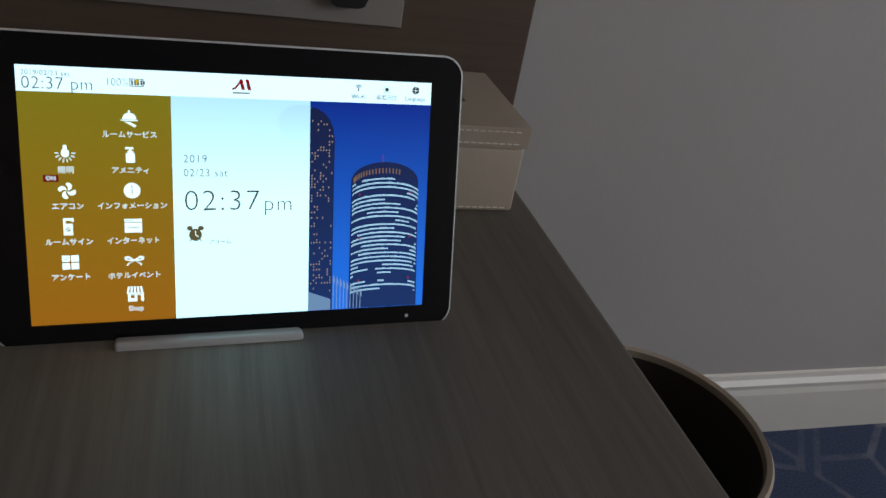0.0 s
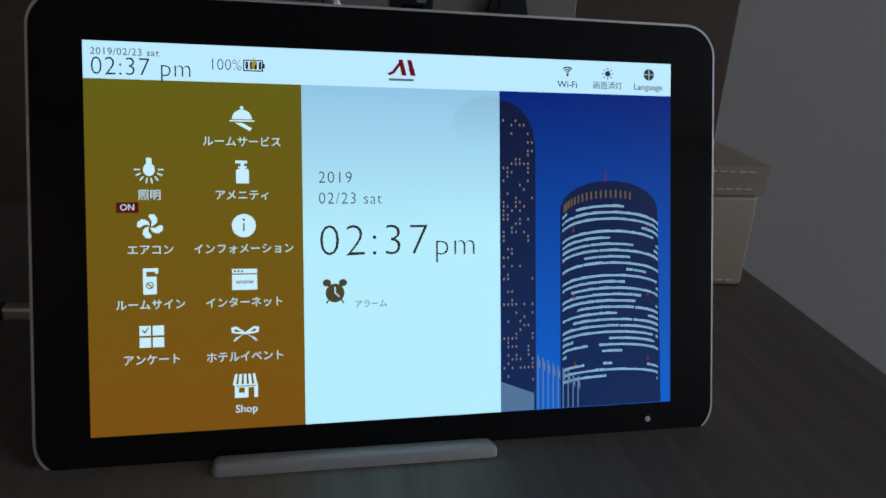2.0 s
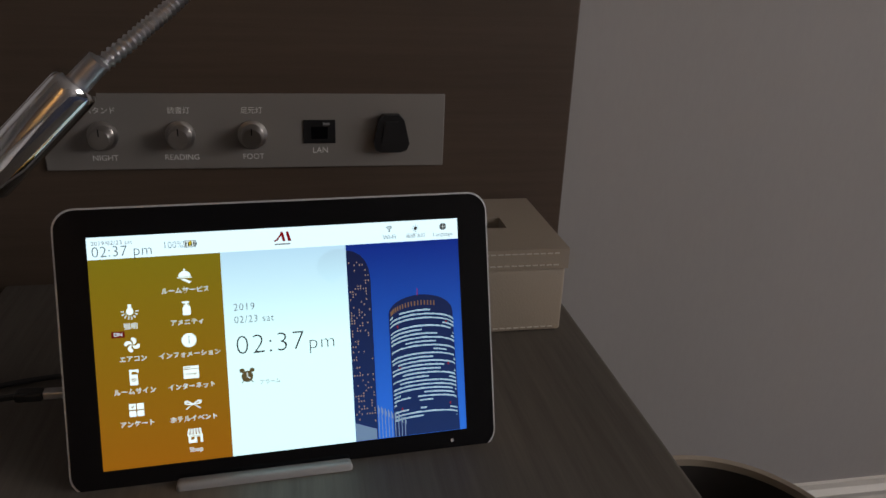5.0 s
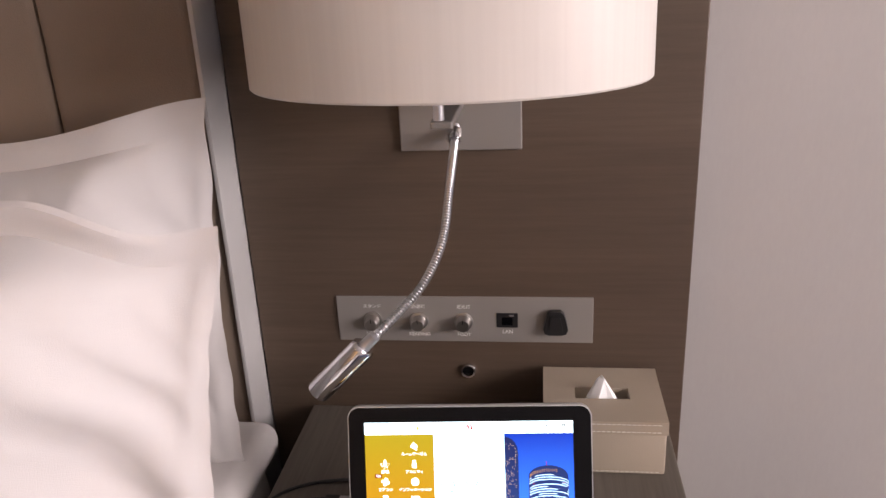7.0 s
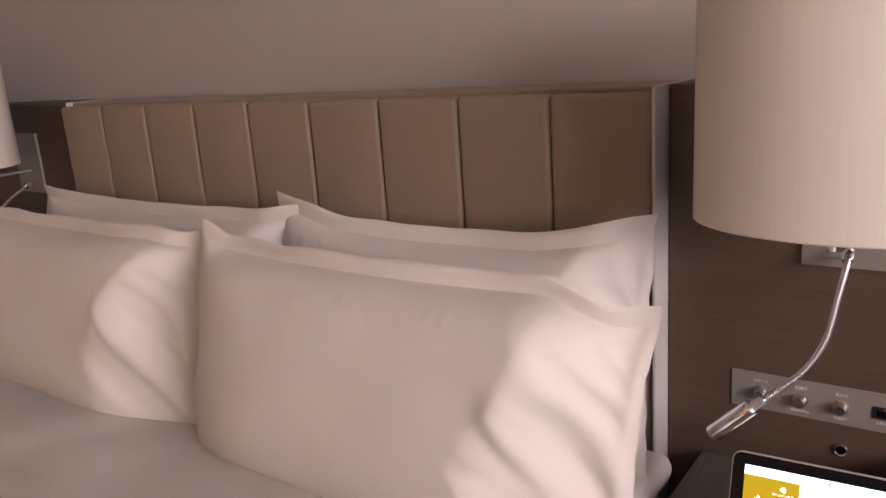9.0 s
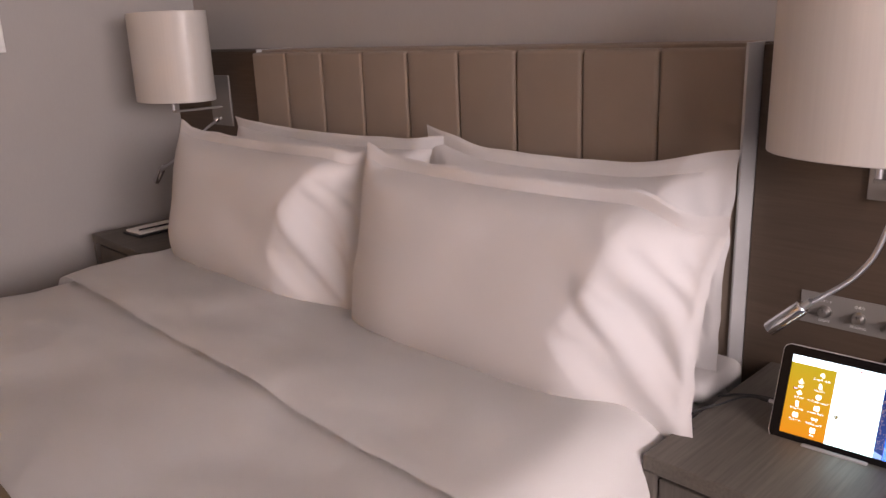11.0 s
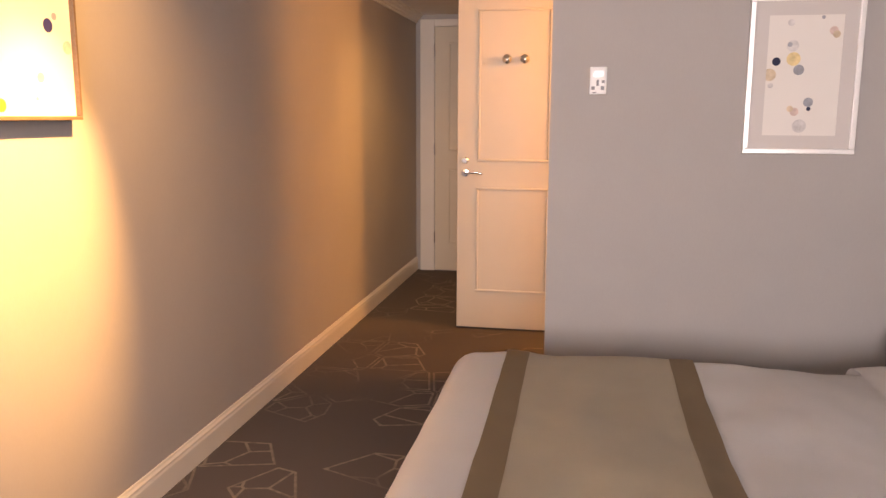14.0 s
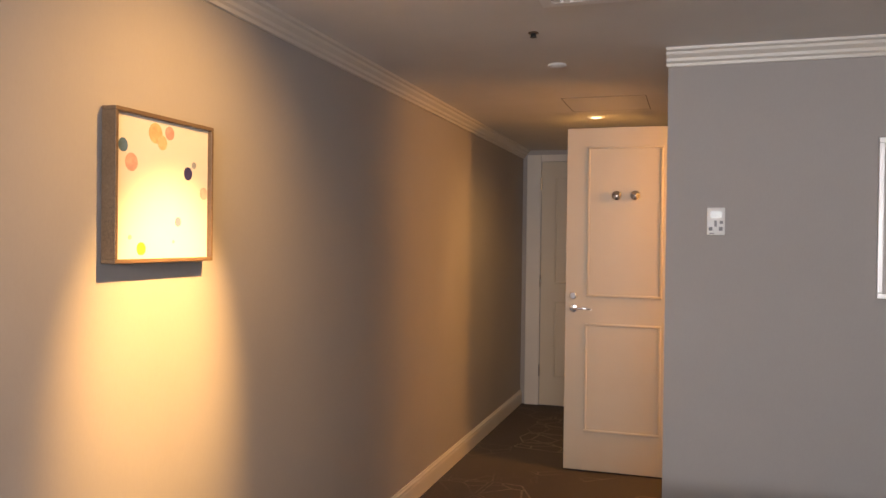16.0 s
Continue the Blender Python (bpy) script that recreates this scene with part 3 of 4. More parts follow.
# ---- wall lamps ----
def wall_lamp():
    l = thing("wall_lamp", (0.040, 0, 0), "pale drum-shaded wall lamp with a chrome reading light", "wall lamp", "bedside wall lamps")
    part("back_plate", box(-0.074, 0.074, -0.008, -0.0005, 0.900, 1.09, 0.0015), M["plate"], l, "brushed grey back plate")
    arm = part("arm", box(-0.009, 0.013, -0.20, -0.008, 0.968, 0.976, 0.002), M["plate"], l, "flat satin metal arm")
    part("stem", lathe([(0.0, 0.9375), (0.0055, 0.9375), (0.0055, 0.985), (0.0, 0.985)], 24), M["steel"], arm, "", True, pose(0, -0.20, 0.04))
    part("holder", lathe([(0.0, 0.975), (0.022, 0.975), (0.022, 1.05), (0.016, 1.052), (0.0, 1.052)], 28), M["white"], arm, "", True, pose(0, -0.20, 0.04))
    s = part("shade", lathe([(0.186, 1.015), (0.188, 1.013), (0.190, 1.015), (0.188, 1.322), (0.186, 1.324), (0.1835, 1.322), (0.186, 1.015)], 96), M["shade"], l, "pale satin drum shade", True, pose(0.009, -0.190, 0) @ Matrix.Diagonal((1, 0.66, 1, 1)))
    part("diffuser", lathe([(0.0, 1.034), (0.1845, 1.034), (0.1845, 1.037), (0.0, 1.037)], 64), M["white"], s, "white diffuser disc", True)
    goose = part("gooseneck", tube([(-0.005, -0.006, 0.930), (-0.004, -0.055, 0.908), (-0.005, -0.10, 0.880), (-0.009, -0.150, 0.836), (-0.026, -0.190, 0.803), (-0.053, -0.216, 0.778), (-0.080, -0.240, 0.757)], 0.0044, 12, 0.17), M["steel"], l, "flexible ribbed metal hose", True)
    part("collar", lathe([(0.0, 0.0), (0.009, 0.0), (0.009, 0.014), (0.006, 0.018), (0.0, 0.018)], 20), M["chrome"], goose, "", True, look((-0.005, -0.022, 0.926), (-0.005, 0.0, 0.935)))
    head = part("reading_head", lathe([(0.0, 0.0), (0.0105, 0.0), (0.0125, 0.002), (0.0130, 0.006), (0.0130, 0.074), (0.0125, 0.0755), (0.0110, 0.0755), (0.0108, 0.066), (0.0, 0.066)], 36), M["chrome"], l, "chrome cylinder spot head", True,
                look((-0.082, -0.2405, 0.7555), (-0.134, -0.2435, 0.7035)) @ pose(0, 0, 0, 180, 0, 0))
    part("neck_joint", lathe([(0.0, -0.016), (0.0062, -0.016), (0.0066, 0.0), (0.0, 0.001)], 20), M["steel"], head, "", True)
    part("lens", lathe([(0.0, 0.067), (0.0106, 0.067), (0.0, 0.0672)], 24), M["lcd"], head, "frosted lens", True)
    return l


lamp_right = wall_lamp()
lamp_left = copy_thing(lamp_right, pose(-2.362, 0, 0))


# ---- control plate on the veneer panel ----
ctrl = thing("control_plate", (0, 0, 0), "brushed grey wall plate with knobs and sockets", "switch plate")
part("plate", box(-0.136, 0.2035, -0.003, -0.0003, 0.637, 0.7025, 0.0008), M["plate"], ctrl)
for x, up, low in ((-0.088, "スタンド", "NIGHT"), (-0.0255, "読書灯", "READING"), (0.0345, "足元灯", "FOOT")):
    k = part("knob", lathe([(0.0, 0.0), (0.0125, 0.0), (0.0125, 0.002), (0.0098, 0.003), (0.0092, 0.014), (0.0080, 0.0155), (0.0, 0.0155)], 36), M["knob"], ctrl, "round satin metal knob", True, pose(x, -0.003, 0.667, 90))
    part("pointer", box(-0.0005, 0.0005, 0.003, 0.009, 0.0155, 0.0160), M["black"], k)
    words("lettering", up, 0.0062, x, 0.688, -0.0032, M["ink"], ctrl)
    words("lettering", low, 0.0068, x, 0.6475, -0.0032, M["ink"], ctrl)
sock = part("network_socket", boxes([(0.078, 0.106, -0.0042, -0.003, 0.659, 0.680)], 0.0006), M["black"], ctrl, "black network socket")
part("socket_hole", box(0.085, 0.099, -0.0046, -0.0042, 0.663, 0.674), M["glassblack"], sock)
part("shutter", box(0.095, 0.101, -0.0048, -0.0042, 0.6755, 0.6775), M["greybutton"], sock)
words("lettering", "LAN", 0.0072, 0.0925, 0.6525, -0.0032, M["ink"], ctrl)
outlet = part("mains_adapter", poly([(0.141, 0.654), (0.139, 0.660), (0.1435, 0.681), (0.148, 0.6855), (0.1615, 0.6855), (0.166, 0.681), (0.1710, 0.660), (0.1685, 0.654), (0.163, 0.652), (0.146, 0.652)], -0.003, 0.009), M["black"], ctrl, "black trapezoid mains plug block")
part("face", poly([(0.146, 0.659), (0.149, 0.680), (0.1605, 0.680), (0.164, 0.659)], -0.012, 0.0015), M["black"], outlet)

jack = thing("cable_grommet", (0.038, 0, 0.592), "small chrome-ringed cable hole in the panel", "cable hole")
part("ring", lathe([(0.0075, 0.0003), (0.0105, 0.0003), (0.0108, 0.003), (0.0095, 0.005), (0.0075, 0.004), (0.0075, 0.0003)], 32), M["chrome"], jack, "", True, pose(0, 0, 0, 90))
part("hole", lathe([(0.0, 0.0005), (0.0076, 0.0005), (0.0, 0.0010)], 24), M["glassblack"], jack, "", True, pose(0, 0, 0, 90))

# ---- tissue box ----
tb = thing("tissue_box", (0.2110, -0.076, TOP), "pale beige stitched leather tissue box", "tissue box")
w, d, h = 0.0710, 0.0618, 0.0735
part("body", box(-w, w, -d, d, 0.0, 0.0560, 0.003, 3), M["leather"], tb, "", True)
lid = part("lid", boxes([(-w - 0.0012, w + 0.0012, -d - 0.0012, -0.013, 0.0564, h), (-w - 0.0012, w + 0.0012, 0.013, d + 0.0012, 0.0564, h), (-w - 0.0012, -0.033, -0.013, 0.013, 0.0564, h), (0.033, w + 0.0012, -0.013, 0.013, 0.0564, h)]), M["leather"], tb, "leather lid with a slot")
part("slot_lining", box(-0.033, 0.033, -0.013, 0.013, 0.0564, 0.0571), M["inside"], lid, "dark slot")
for z, yy in ((0.004, -d - 0.0004), (0.0600, -d - 0.0016), (0.0700, -d - 0.0016)):
    part("stitching", boxes([(-w + 0.003 + k * 0.0058, -w + 0.0072 + k * 0.0058, yy - 0.0004, yy + 0.0006, z - 0.0004, z + 0.0004) for k in range(23)]), M["thread"], tb, "row of pale stitches")
bm = bmesh.new()
tip = [bm.verts.new((0.006 * math.sin(k) - 0.002, 0.003 * math.cos(k * 1.3), 0.097 - 0.0035 * (k % 3))) for k in range(10)]
low = [bm.verts.new((0.024 * math.cos(2 * math.pi * k / 10), 0.008 * math.sin(2 * math.pi * k / 10) * (1 + 0.3 * math.sin(3 * k)), 0.0575)) for k in range(10)]
for k in range(10):
    bm.faces.new((low[k], low[(k + 1) % 10], tip[(k + 1) % 10], tip[k]))
part("tissue", bm, M["tissue"], tb, "white tissue peeking out")

# ---- waste bin beside the nightstand ----
bin_ = thing("waste_bin", (0.470, -0.155, 0), "round cream leather waste bin with dark lining", "waste bin")
part("shell", lathe([(0.0, 0.002), (0.105, 0.002), (0.110, 0.006), (0.131, 0.292), (0.132, 0.300), (0.129, 0.304), (0.124, 0.302), (0.1235, 0.290)], 64), M["leather"], bin_, "", True)
part("lining", lathe([(0.1232, 0.294), (0.103, 0.012), (0.0, 0.012)], 64), M["inside"], bin_, "dark brown lining", True)

# ---- tablet on its stand ----
TABLET = pose(0.0626, -0.2605, 0.6065, -19.0, 0, 3.6)
stand = thing("tablet_stand", TABLET, "pale grey plastic tablet stand", "tablet stand")
part("front_lip", box(-0.0690, 0.0332, -0.0140, 0.010, -0.0862, -0.0780, 0.0025, 3), M["holder"], stand, "", True)
part("back_rest", box(-0.050, 0.030, 0.0062, 0.0100, -0.0870, 0.020, 0.002), M["holder"], stand)
part("strut", box(-0.030, 0.010, -0.003, 0.003, -0.072, 0.0, 0.0015), M["holder"], stand, "", False, pose(0, 0.0115, 0.005, 40))

WHITE = glow("display white", (0.60, 0.88, 1.0), (0.60, 0.95, 1.0), 5.2, -0.067, 0.05)
PALE = glow("display pale sky", (0.36, 0.62, 0.80), (0.58, 0.94, 1.0), 5.0, 0.0, 0.054)
GOLD = glow("display gold", (0.150, 0.125, 0.006), (0.230, 0.088, 0.004), 4.8, -0.067, 0.054)
BLUE = glow("display blue dusk", (0.000, 0.016, 0.190), (0.012, 0.13, 0.62), 4.8, -0.067, 0.054)
ICON = glow("display icon white", (0.70, 0.95, 1.0), None, 5.0)
MIDGREY = glow("display mid grey letters", (0.10, 0.115, 0.125), None, 3.0)
GREY = glow("display grey letters", (0.05, 0.055, 0.06), None, 3.0)
LIGHTGREY = glow("display light grey letters", (0.22, 0.25, 0.27), None, 3.0)
RED = glow("display red", (0.16, 0.006, 0.006), None, 3.0)
TOWER = glow("display tower", (0.005, 0.011, 0.062), (0.010, 0.036, 0.155), 3.0, -0.067, 0.054)
LITWIN = glow("display tower windows", (0.42, 0.74, 0.95), None, 4.0)
WARMWIN = glow("display warm windows", (0.40, 0.31, 0.23), None, 3.0)
MOON = glow("display faint disc", (0.33, 0.55, 0.70), (0.44, 0.76, 0.90), 5.0, 0.03, 0.054)
YELLOW = glow("display yellow", (0.65, 0.50, 0.02), None, 3.2)
MARK = glow("display crimson", (0.25, 0.006, 0.010), None, 3.0)

tablet = thing("tablet", TABLET, "silver-edged tablet computer showing a hotel menu", "tablet")


def rounded(wid, hei, r, y0, y1, segs=10):
    bm = bmesh.new()
    ring = []
    for cx, cz, a0 in ((wid / 2 - r, hei / 2 - r, 0), (-wid / 2 + r, hei / 2 - r, 90), (-wid / 2 + r, -hei / 2 + r, 180), (wid / 2 - r, -hei / 2 + r, 270)):
        for k in range(segs + 1):
            a = radians(a0 + 90 * k / segs)
            ring.append((cx + r * math.cos(a), cz + r * math.sin(a)))
    front, back = [[bm.verts.new((x, y, z)) for x, z in ring] for y in (y0, y1)]
    bm.faces.new(front)
    bm.faces.new(back)
    for k in range(len(ring)):
        bm.faces.new((front[k], front[(k + 1) % len(ring)], back[(k + 1) % len(ring)], back[k]))
    bmesh.ops.bevel(bm, geom=[e for e in bm.edges if abs(e.verts[0].co.y - e.verts[1].co.y) < 1e-7], offset=0.0008, segments=2, affect="EDGES")
    return bm


part("housing", rounded(0.2540, 0.1650, 0.0125, -0.0036, 0.0058), M["silver"], tablet, "pale silver housing", True)
glass = part("front_glass", rounded(0.2518, 0.1628, 0.0117, -0.0042, -0.0030), M["glassblack"], tablet, "black glass bezel", True)
part("camera_eye", disc(0.098, -0.0745, 0.0011, -0.0043, 0.0003, 20), M["silver"], glass)
mm = 0.001
Y0 = -0.00425


def area(name, x0, x1, z0, z1, mat, layer=0, label=""):
    return part(name, poly([(x0 * mm, z0 * mm), (x1 * mm, z0 * mm), (x1 * mm, z1 * mm), (x0 * mm, z1 * mm)], Y0 - layer * 0.00012, 0.0001), mat, tablet, label)


def shape(name, pts, mat, layer=2):
    return part(name, poly([(x * mm, z * mm) for x, z in pts], Y0 - layer * 0.00012, 0.0001), mat, tablet)


def ring_pts(cx, cz, rx, rz, a0=0, a1=360, count=28):
    return [(cx + rx * math.cos(radians(a0 + (a1 - a0) * k / count)), cz + rz * math.sin(radians(a0 + (a1 - a0) * k / count))) for k in range(count + (0 if a1 - a0 == 360 else 1))]


area("status_bar", -108.2, 108.2, 54.5, 67.2, WHITE, 0, "white status bar")
area("menu_area", -108.2, -36.1, -67.2, 54.5, GOLD, 0, "gold menu area")
area("clock_area", -36.1, 37.4, -67.2, 54.5, PALE, 0, "pale clock area")
area("photo_area", 37.4, 108.2, -67.2, 54.5, BLUE, 0, "dusk skyline picture")
shape("faint_disc", ring_pts(33.0, 42.0, 13.5, 10.5, 100, 250, 24) + [(37.2, 38.0), (37.2, 52.0)], MOON, 1)

MENU = [(-56.7, 42.1, "ルームサービス"), (-87.8, 23.4, "照明"), (-87.8, 4.6, "エアコン"), (-56.8, 23.4, "アメニティ"), (-56.6, 4.6, "インフォメーション"),
        (-88.0, -14.3, "ルームサイン"), (-56.6, -14.3, "インターネット"), (-87.9, -33.3, "アンケート"), (-56.7, -33.5, "ホテルイベント"), (-56.6, -52.0, "Shop")]
for x, z, text in MENU:
    words("menu_label", text, 0.00385, x * mm, (z - 8.3) * mm, Y0 - 0.0002, ICON, tablet)


def icon(pieces, mat=ICON, layer=2):
    for pts in pieces:
        shape("icon", pts, mat, layer)


def rect(x0, x1, z0, z1):
    return [(x0, z0), (x1, z0), (x1, z1), (x0, z1)]


def spoke(cx, cz, a, r0, r1, t=0.3):
    c, s = math.cos(radians(a)), math.sin(radians(a))
    return [(cx + r0 * c - t * s, cz + r0 * s + t * c), (cx + r1 * c - t * s, cz + r1 * s + t * c), (cx + r1 * c + t * s, cz + r1 * s - t * c), (cx + r0 * c + t * s, cz + r0 * s - t * c)]


x, z = -56.7, 42.1
icon([ring_pts(x, z - 0.3, 3.4, 3.4, 0, 180, 20), rect(x - 4.2, x + 4.2, z - 1.1, z - 0.6), ring_pts(x, z + 3.7, 0.6, 0.6), [(x - 2.6, z - 1.5), (x + 0.2, z - 1.6), (x + 3.4, z - 3.4), (x + 2.6, z - 4.4), (x - 0.6, z - 2.6)]])
x, z = -87.8, 23.4
icon([ring_pts(x, z + 0.6, 1.9, 2.2), rect(x - 0.9, x + 0.9, z + 2.2, z + 4.2), ring_pts(x, z + 4.2, 0.9, 0.5)] + [spoke(x, z + 0.6, a, 3.0, 4.8, 0.22) for a in (180, 205, 232, 258, 282, 308, 335, 360)])
x, z = -87.8, 4.6
for k in range(4):
    blade = []
    for d, r in ((0, 0.3), (8, 1.4), (22, 2.6), (40, 3.6), (62, 4.3), (82, 4.2), (90, 3.4), (82, 2.6), (66, 1.9), (52, 1.1)):
        a = radians(90 * k + d + 8)
        blade.append((x + r * math.cos(a), z + r * math.sin(a)))
    icon([blade])
area("on_flag", -98.6, -91.4, 9.2, 12.8, RED, 1, "small red flag")
words("flag_label", "ON", 0.0030, -95.0 * mm, 11.0 * mm, Y0 - 0.0003, ICON, tablet)
x, z = -56.8, 23.4
icon([rect(x - 2.2, x + 2.2, z - 4.0, z + 0.4), ring_pts(x, z + 0.4, 2.2, 0.9, 0, 180, 12), rect(x - 0.6, x + 0.6, z + 1.2, z + 3.6), rect(x - 2.4, x + 1.6, z + 3.0, z + 4.0), rect(x - 1.5, x + 1.5, z + 1.4, z + 2.0)])
x, z = -56.6, 4.6
icon([ring_pts(x, z, 4.1, 4.1, 0, 360, 36)])
icon([rect(x - 0.25, x + 0.25, z - 2.0, z + 0.9), ring_pts(x, z + 2.1, 0.45, 0.45)], LIGHTGREY, 3)
x, z = -88.0, -14.3
icon([rect(x - 2.4, x + 2.0, z - 4.5, z + 1.6), rect(x - 2.4, x - 1.3, z + 1.6, z + 4.3), rect(x - 2.4, x + 2.6, z + 3.3, z + 4.5), rect(x + 1.6, x + 2.6, z + 2.6, z + 3.4)])
icon([ring_pts(x - 0.2, z - 1.4, 1.25, 1.25)], GOLD, 3)
icon([ring_pts(x - 0.2, z - 1.4, 0.9, 0.9), ], ICON, 4)
icon([spoke(x - 0.2, z - 1.4, -45, -1.2, 1.2, 0.22)], GOLD, 5)
x, z = -56.6, -14.3
icon([rect(x - 4.3, x + 4.3, z - 3.7, z + 3.7)])
icon([rect(x - 4.3, x + 4.3, z + 1.7, z + 2.1), rect(x - 3.6, x - 2.9, z + 2.6, z + 3.2), rect(x - 2.4, x - 1.7, z + 2.6, z + 3.2), rect(x - 1.2, x - 0.5, z + 2.6, z + 3.2)], GOLD, 3)
words("icon_text", "www", 0.0029, x * mm, (z - 0.8) * mm, Y0 - 0.00045, GOLD, tablet)
x, z = -87.9, -33.3
icon([rect(x + a, x + a + 3.7, z + b, z + b + 3.4) for a in (-4.0, 0.3) for b in (-3.8, 0.3)])
icon([[(x - 3.2, z + 2.2), (x - 2.3, z + 1.0), (x - 0.8, z + 3.0), (x - 1.1, z + 3.2), (x - 2.3, z + 1.7), (x - 2.9, z + 2.5)]], GOLD, 3)
x, z = -56.7, -33.5
for s in (-1, 1):
    icon([[(x, z + 0.5), (x + s * 3.0, z + 2.6), (x + s * 4.8, z + 2.2), (x + s * 4.6, z + 0.4), (x + s * 2.6, z + 0.0), (x, z - 0.2)], [(x, z), (x + s * 3.2, z - 1.4), (x + s * 4.2, z - 2.7), (x + s * 3.4, z - 2.5), (x + s * 2.0, z - 1.2)]])
    icon([[(x + s * 1.4, z + 0.7), (x + s * 3.2, z + 1.7), (x + s * 4.0, z + 1.4), (x + s * 3.2, z + 0.7)]], GOLD, 3)
x, z = -56.6, -52.0
icon([rect(x - 4.0, x + 4.0, z - 4.2, z + 0.6)] + [[(x - 4.6 + 1.85 * k, z + 0.4), (x - 3.6 + 1.85 * k, z + 0.2), (x - 2.9 + 1.5 * k, z + 4.2), (x - 3.8 + 1.5 * k, z + 4.2)] for k in range(5)])
icon([rect(x - 2.6, x - 0.6, z - 2.4, z - 0.6), rect(x + 0.7, x + 2.7, z - 4.2, z - 0.6), rect(x - 3.4, x + 3.4, z - 0.2, z + 0.1)], GOLD, 3)

words("clock_text", "2019", 0.0060, -30.6 * mm, 21.5 * mm, Y0 - 0.0002, MIDGREY, tablet, "LEFT", 0.95, 1.12, 0.012)
words("clock_text", "02/23 sat", 0.0060, -30.6 * mm, 14.0 * mm, Y0 - 0.0002, MIDGREY, tablet, "LEFT", 0.92, 1.12, 0.012)
words("clock_text", "02:37", 0.0165, -31.0 * mm, -1.6 * mm, Y0 - 0.0002, GREY, tablet, "LEFT", 1.03, 1.10, 0.020)
words("clock_text", "pm", 0.0124, 11.6 * mm, -3.2 * mm, Y0 - 0.0002, GREY, tablet, "LEFT", 1.02, 1.10, 0.020)
x, z = -25.0, -19.6
OLIVE = glow("display olive", (0.13, 0.105, 0.045), None, 3.0)
icon([ring_pts(x, z - 0.4, 3.4, 3.4, 0, 360, 32), ring_pts(x - 2.9, z + 3.3, 1.5, 1.3), ring_pts(x + 2.9, z + 3.3, 1.5, 1.3), spoke(x, z, 232, 3.6, 5.2, 0.25), spoke(x, z, 308, 3.6, 5.2, 0.25)], OLIVE, 2)
icon([rect(x - 0.2, x + 0.2, z - 0.6, z + 1.9), spoke(x, z - 0.4, -40, 0, 2.0, 0.2)], ICON, 3)
words("clock_text", "アラーム", 0.0030, -18.0 * mm, -24.4 * mm, Y0 - 0.0002, LIGHTGREY, tablet, "LEFT")

words("status_text", "2019/02/23 sat", 0.0034, -105.9 * mm, 63.6 * mm, Y0 - 0.0002, LIGHTGREY, tablet, "LEFT", 1.0, 1.08)
words("status_text", "02:37 pm", 0.0088, -106.0 * mm, 58.5 * mm, Y0 - 0.0002, GREY, tablet, "LEFT", 0.95, 1.05, 0.016)
words("status_text", "100%", 0.0056, -67.5 * mm, 60.4 * mm, Y0 - 0.0002, GREY, tablet, "LEFT", 0.90, 1.02, 0.016)
icon([rect(-56.0, -49.2, 58.6, 62.6), rect(-49.2, -48.6, 59.8, 61.4)], GREY, 1)
icon([rect(-55.6, -49.6, 59.0, 62.2)], ICON, 2)
icon([rect(-55.2 + 1.5 * k, -54.3 + 1.5 * k, 59.3, 61.9) for k in range(4)], GREY, 3)
icon([[(-53.2, 60.6), (-52.3, 63.4), (-51.4, 60.8), (-52.0, 60.9), (-52.4, 59.0)]], YELLOW, 4)
icon([[(-5.2, 59.6), (-4.4, 58.9), (-2.6, 59.6), (0.2, 63.4), (-0.4, 64.4), (-3.2, 60.6), (-4.2, 60.0)], [(-1.0, 64.7), (0.6, 64.7), (2.0, 59.0), (0.2, 59.0)], [(2.2, 64.7), (3.8, 64.7), (5.4, 59.0), (3.4, 59.0)]], MARK, 2)
icon([rect(-4.6, 4.6, 57.0, 57.8)], LIGHTGREY, 2)
x, z = 64.7, 62.4
for r in (1.0, 1.9, 2.8):
    icon([ring_pts(x, z - 0.6, r, r, 45, 135, 10) + ring_pts(x, z - 0.6, r - 0.5, r - 0.5, 45, 135, 10)[::-1]], GREY, 2)
icon([ring_pts(x, z - 0.9, 0.45, 0.6)], GREY, 2)
icon([ring_pts(81.3, 62.4, 1.1, 1.1)] + [spoke(81.3, 62.4, 45 * k, 1.6, 2.3, 0.18) for k in range(8)], GREY, 2)
icon([ring_pts(98.7, 62.6, 2.2, 2.2)], GREY, 2)
icon([rect(96.6, 100.8, 62.5, 62.7), rect(98.6, 98.8, 60.5, 64.7)], ICON, 3)
words("status_text", "Wi-Fi", 0.0036, 64.7 * mm, 57.7 * mm, Y0 - 0.0002, GREY, tablet)
words("status_text", "画面消灯", 0.0031, 81.3 * mm, 57.7 * mm, Y0 - 0.0002, LIGHTGREY, tablet)
words("status_text", "Language", 0.0034, 98.5 * mm, 57.7 * mm, Y0 - 0.0002, LIGHTGREY, tablet)

# skyline picture: two towers, a low roof and a row of flagpoles
shape("tower", [(37.5, -67.0), (37.5, 51.3), (41.5, 50.4), (45.6, 48.0), (48.6, 44.5), (50.6, 40.0), (51.6, 33.0), (51.5, -67.0)], TOWER, 1)
bm = bmesh.new()
rnd = random.Random(4)


def quad(bm, x0, x1, z0, z1, layer, dz=0.0):
    y = Y0 - layer * 0.00012
    bm.faces.new([bm.verts.new((x * mm, y, zz * mm)) for x, zz in ((x0, z0), (x1, z0 + dz), (x1, z1 + dz), (x0, z1))])


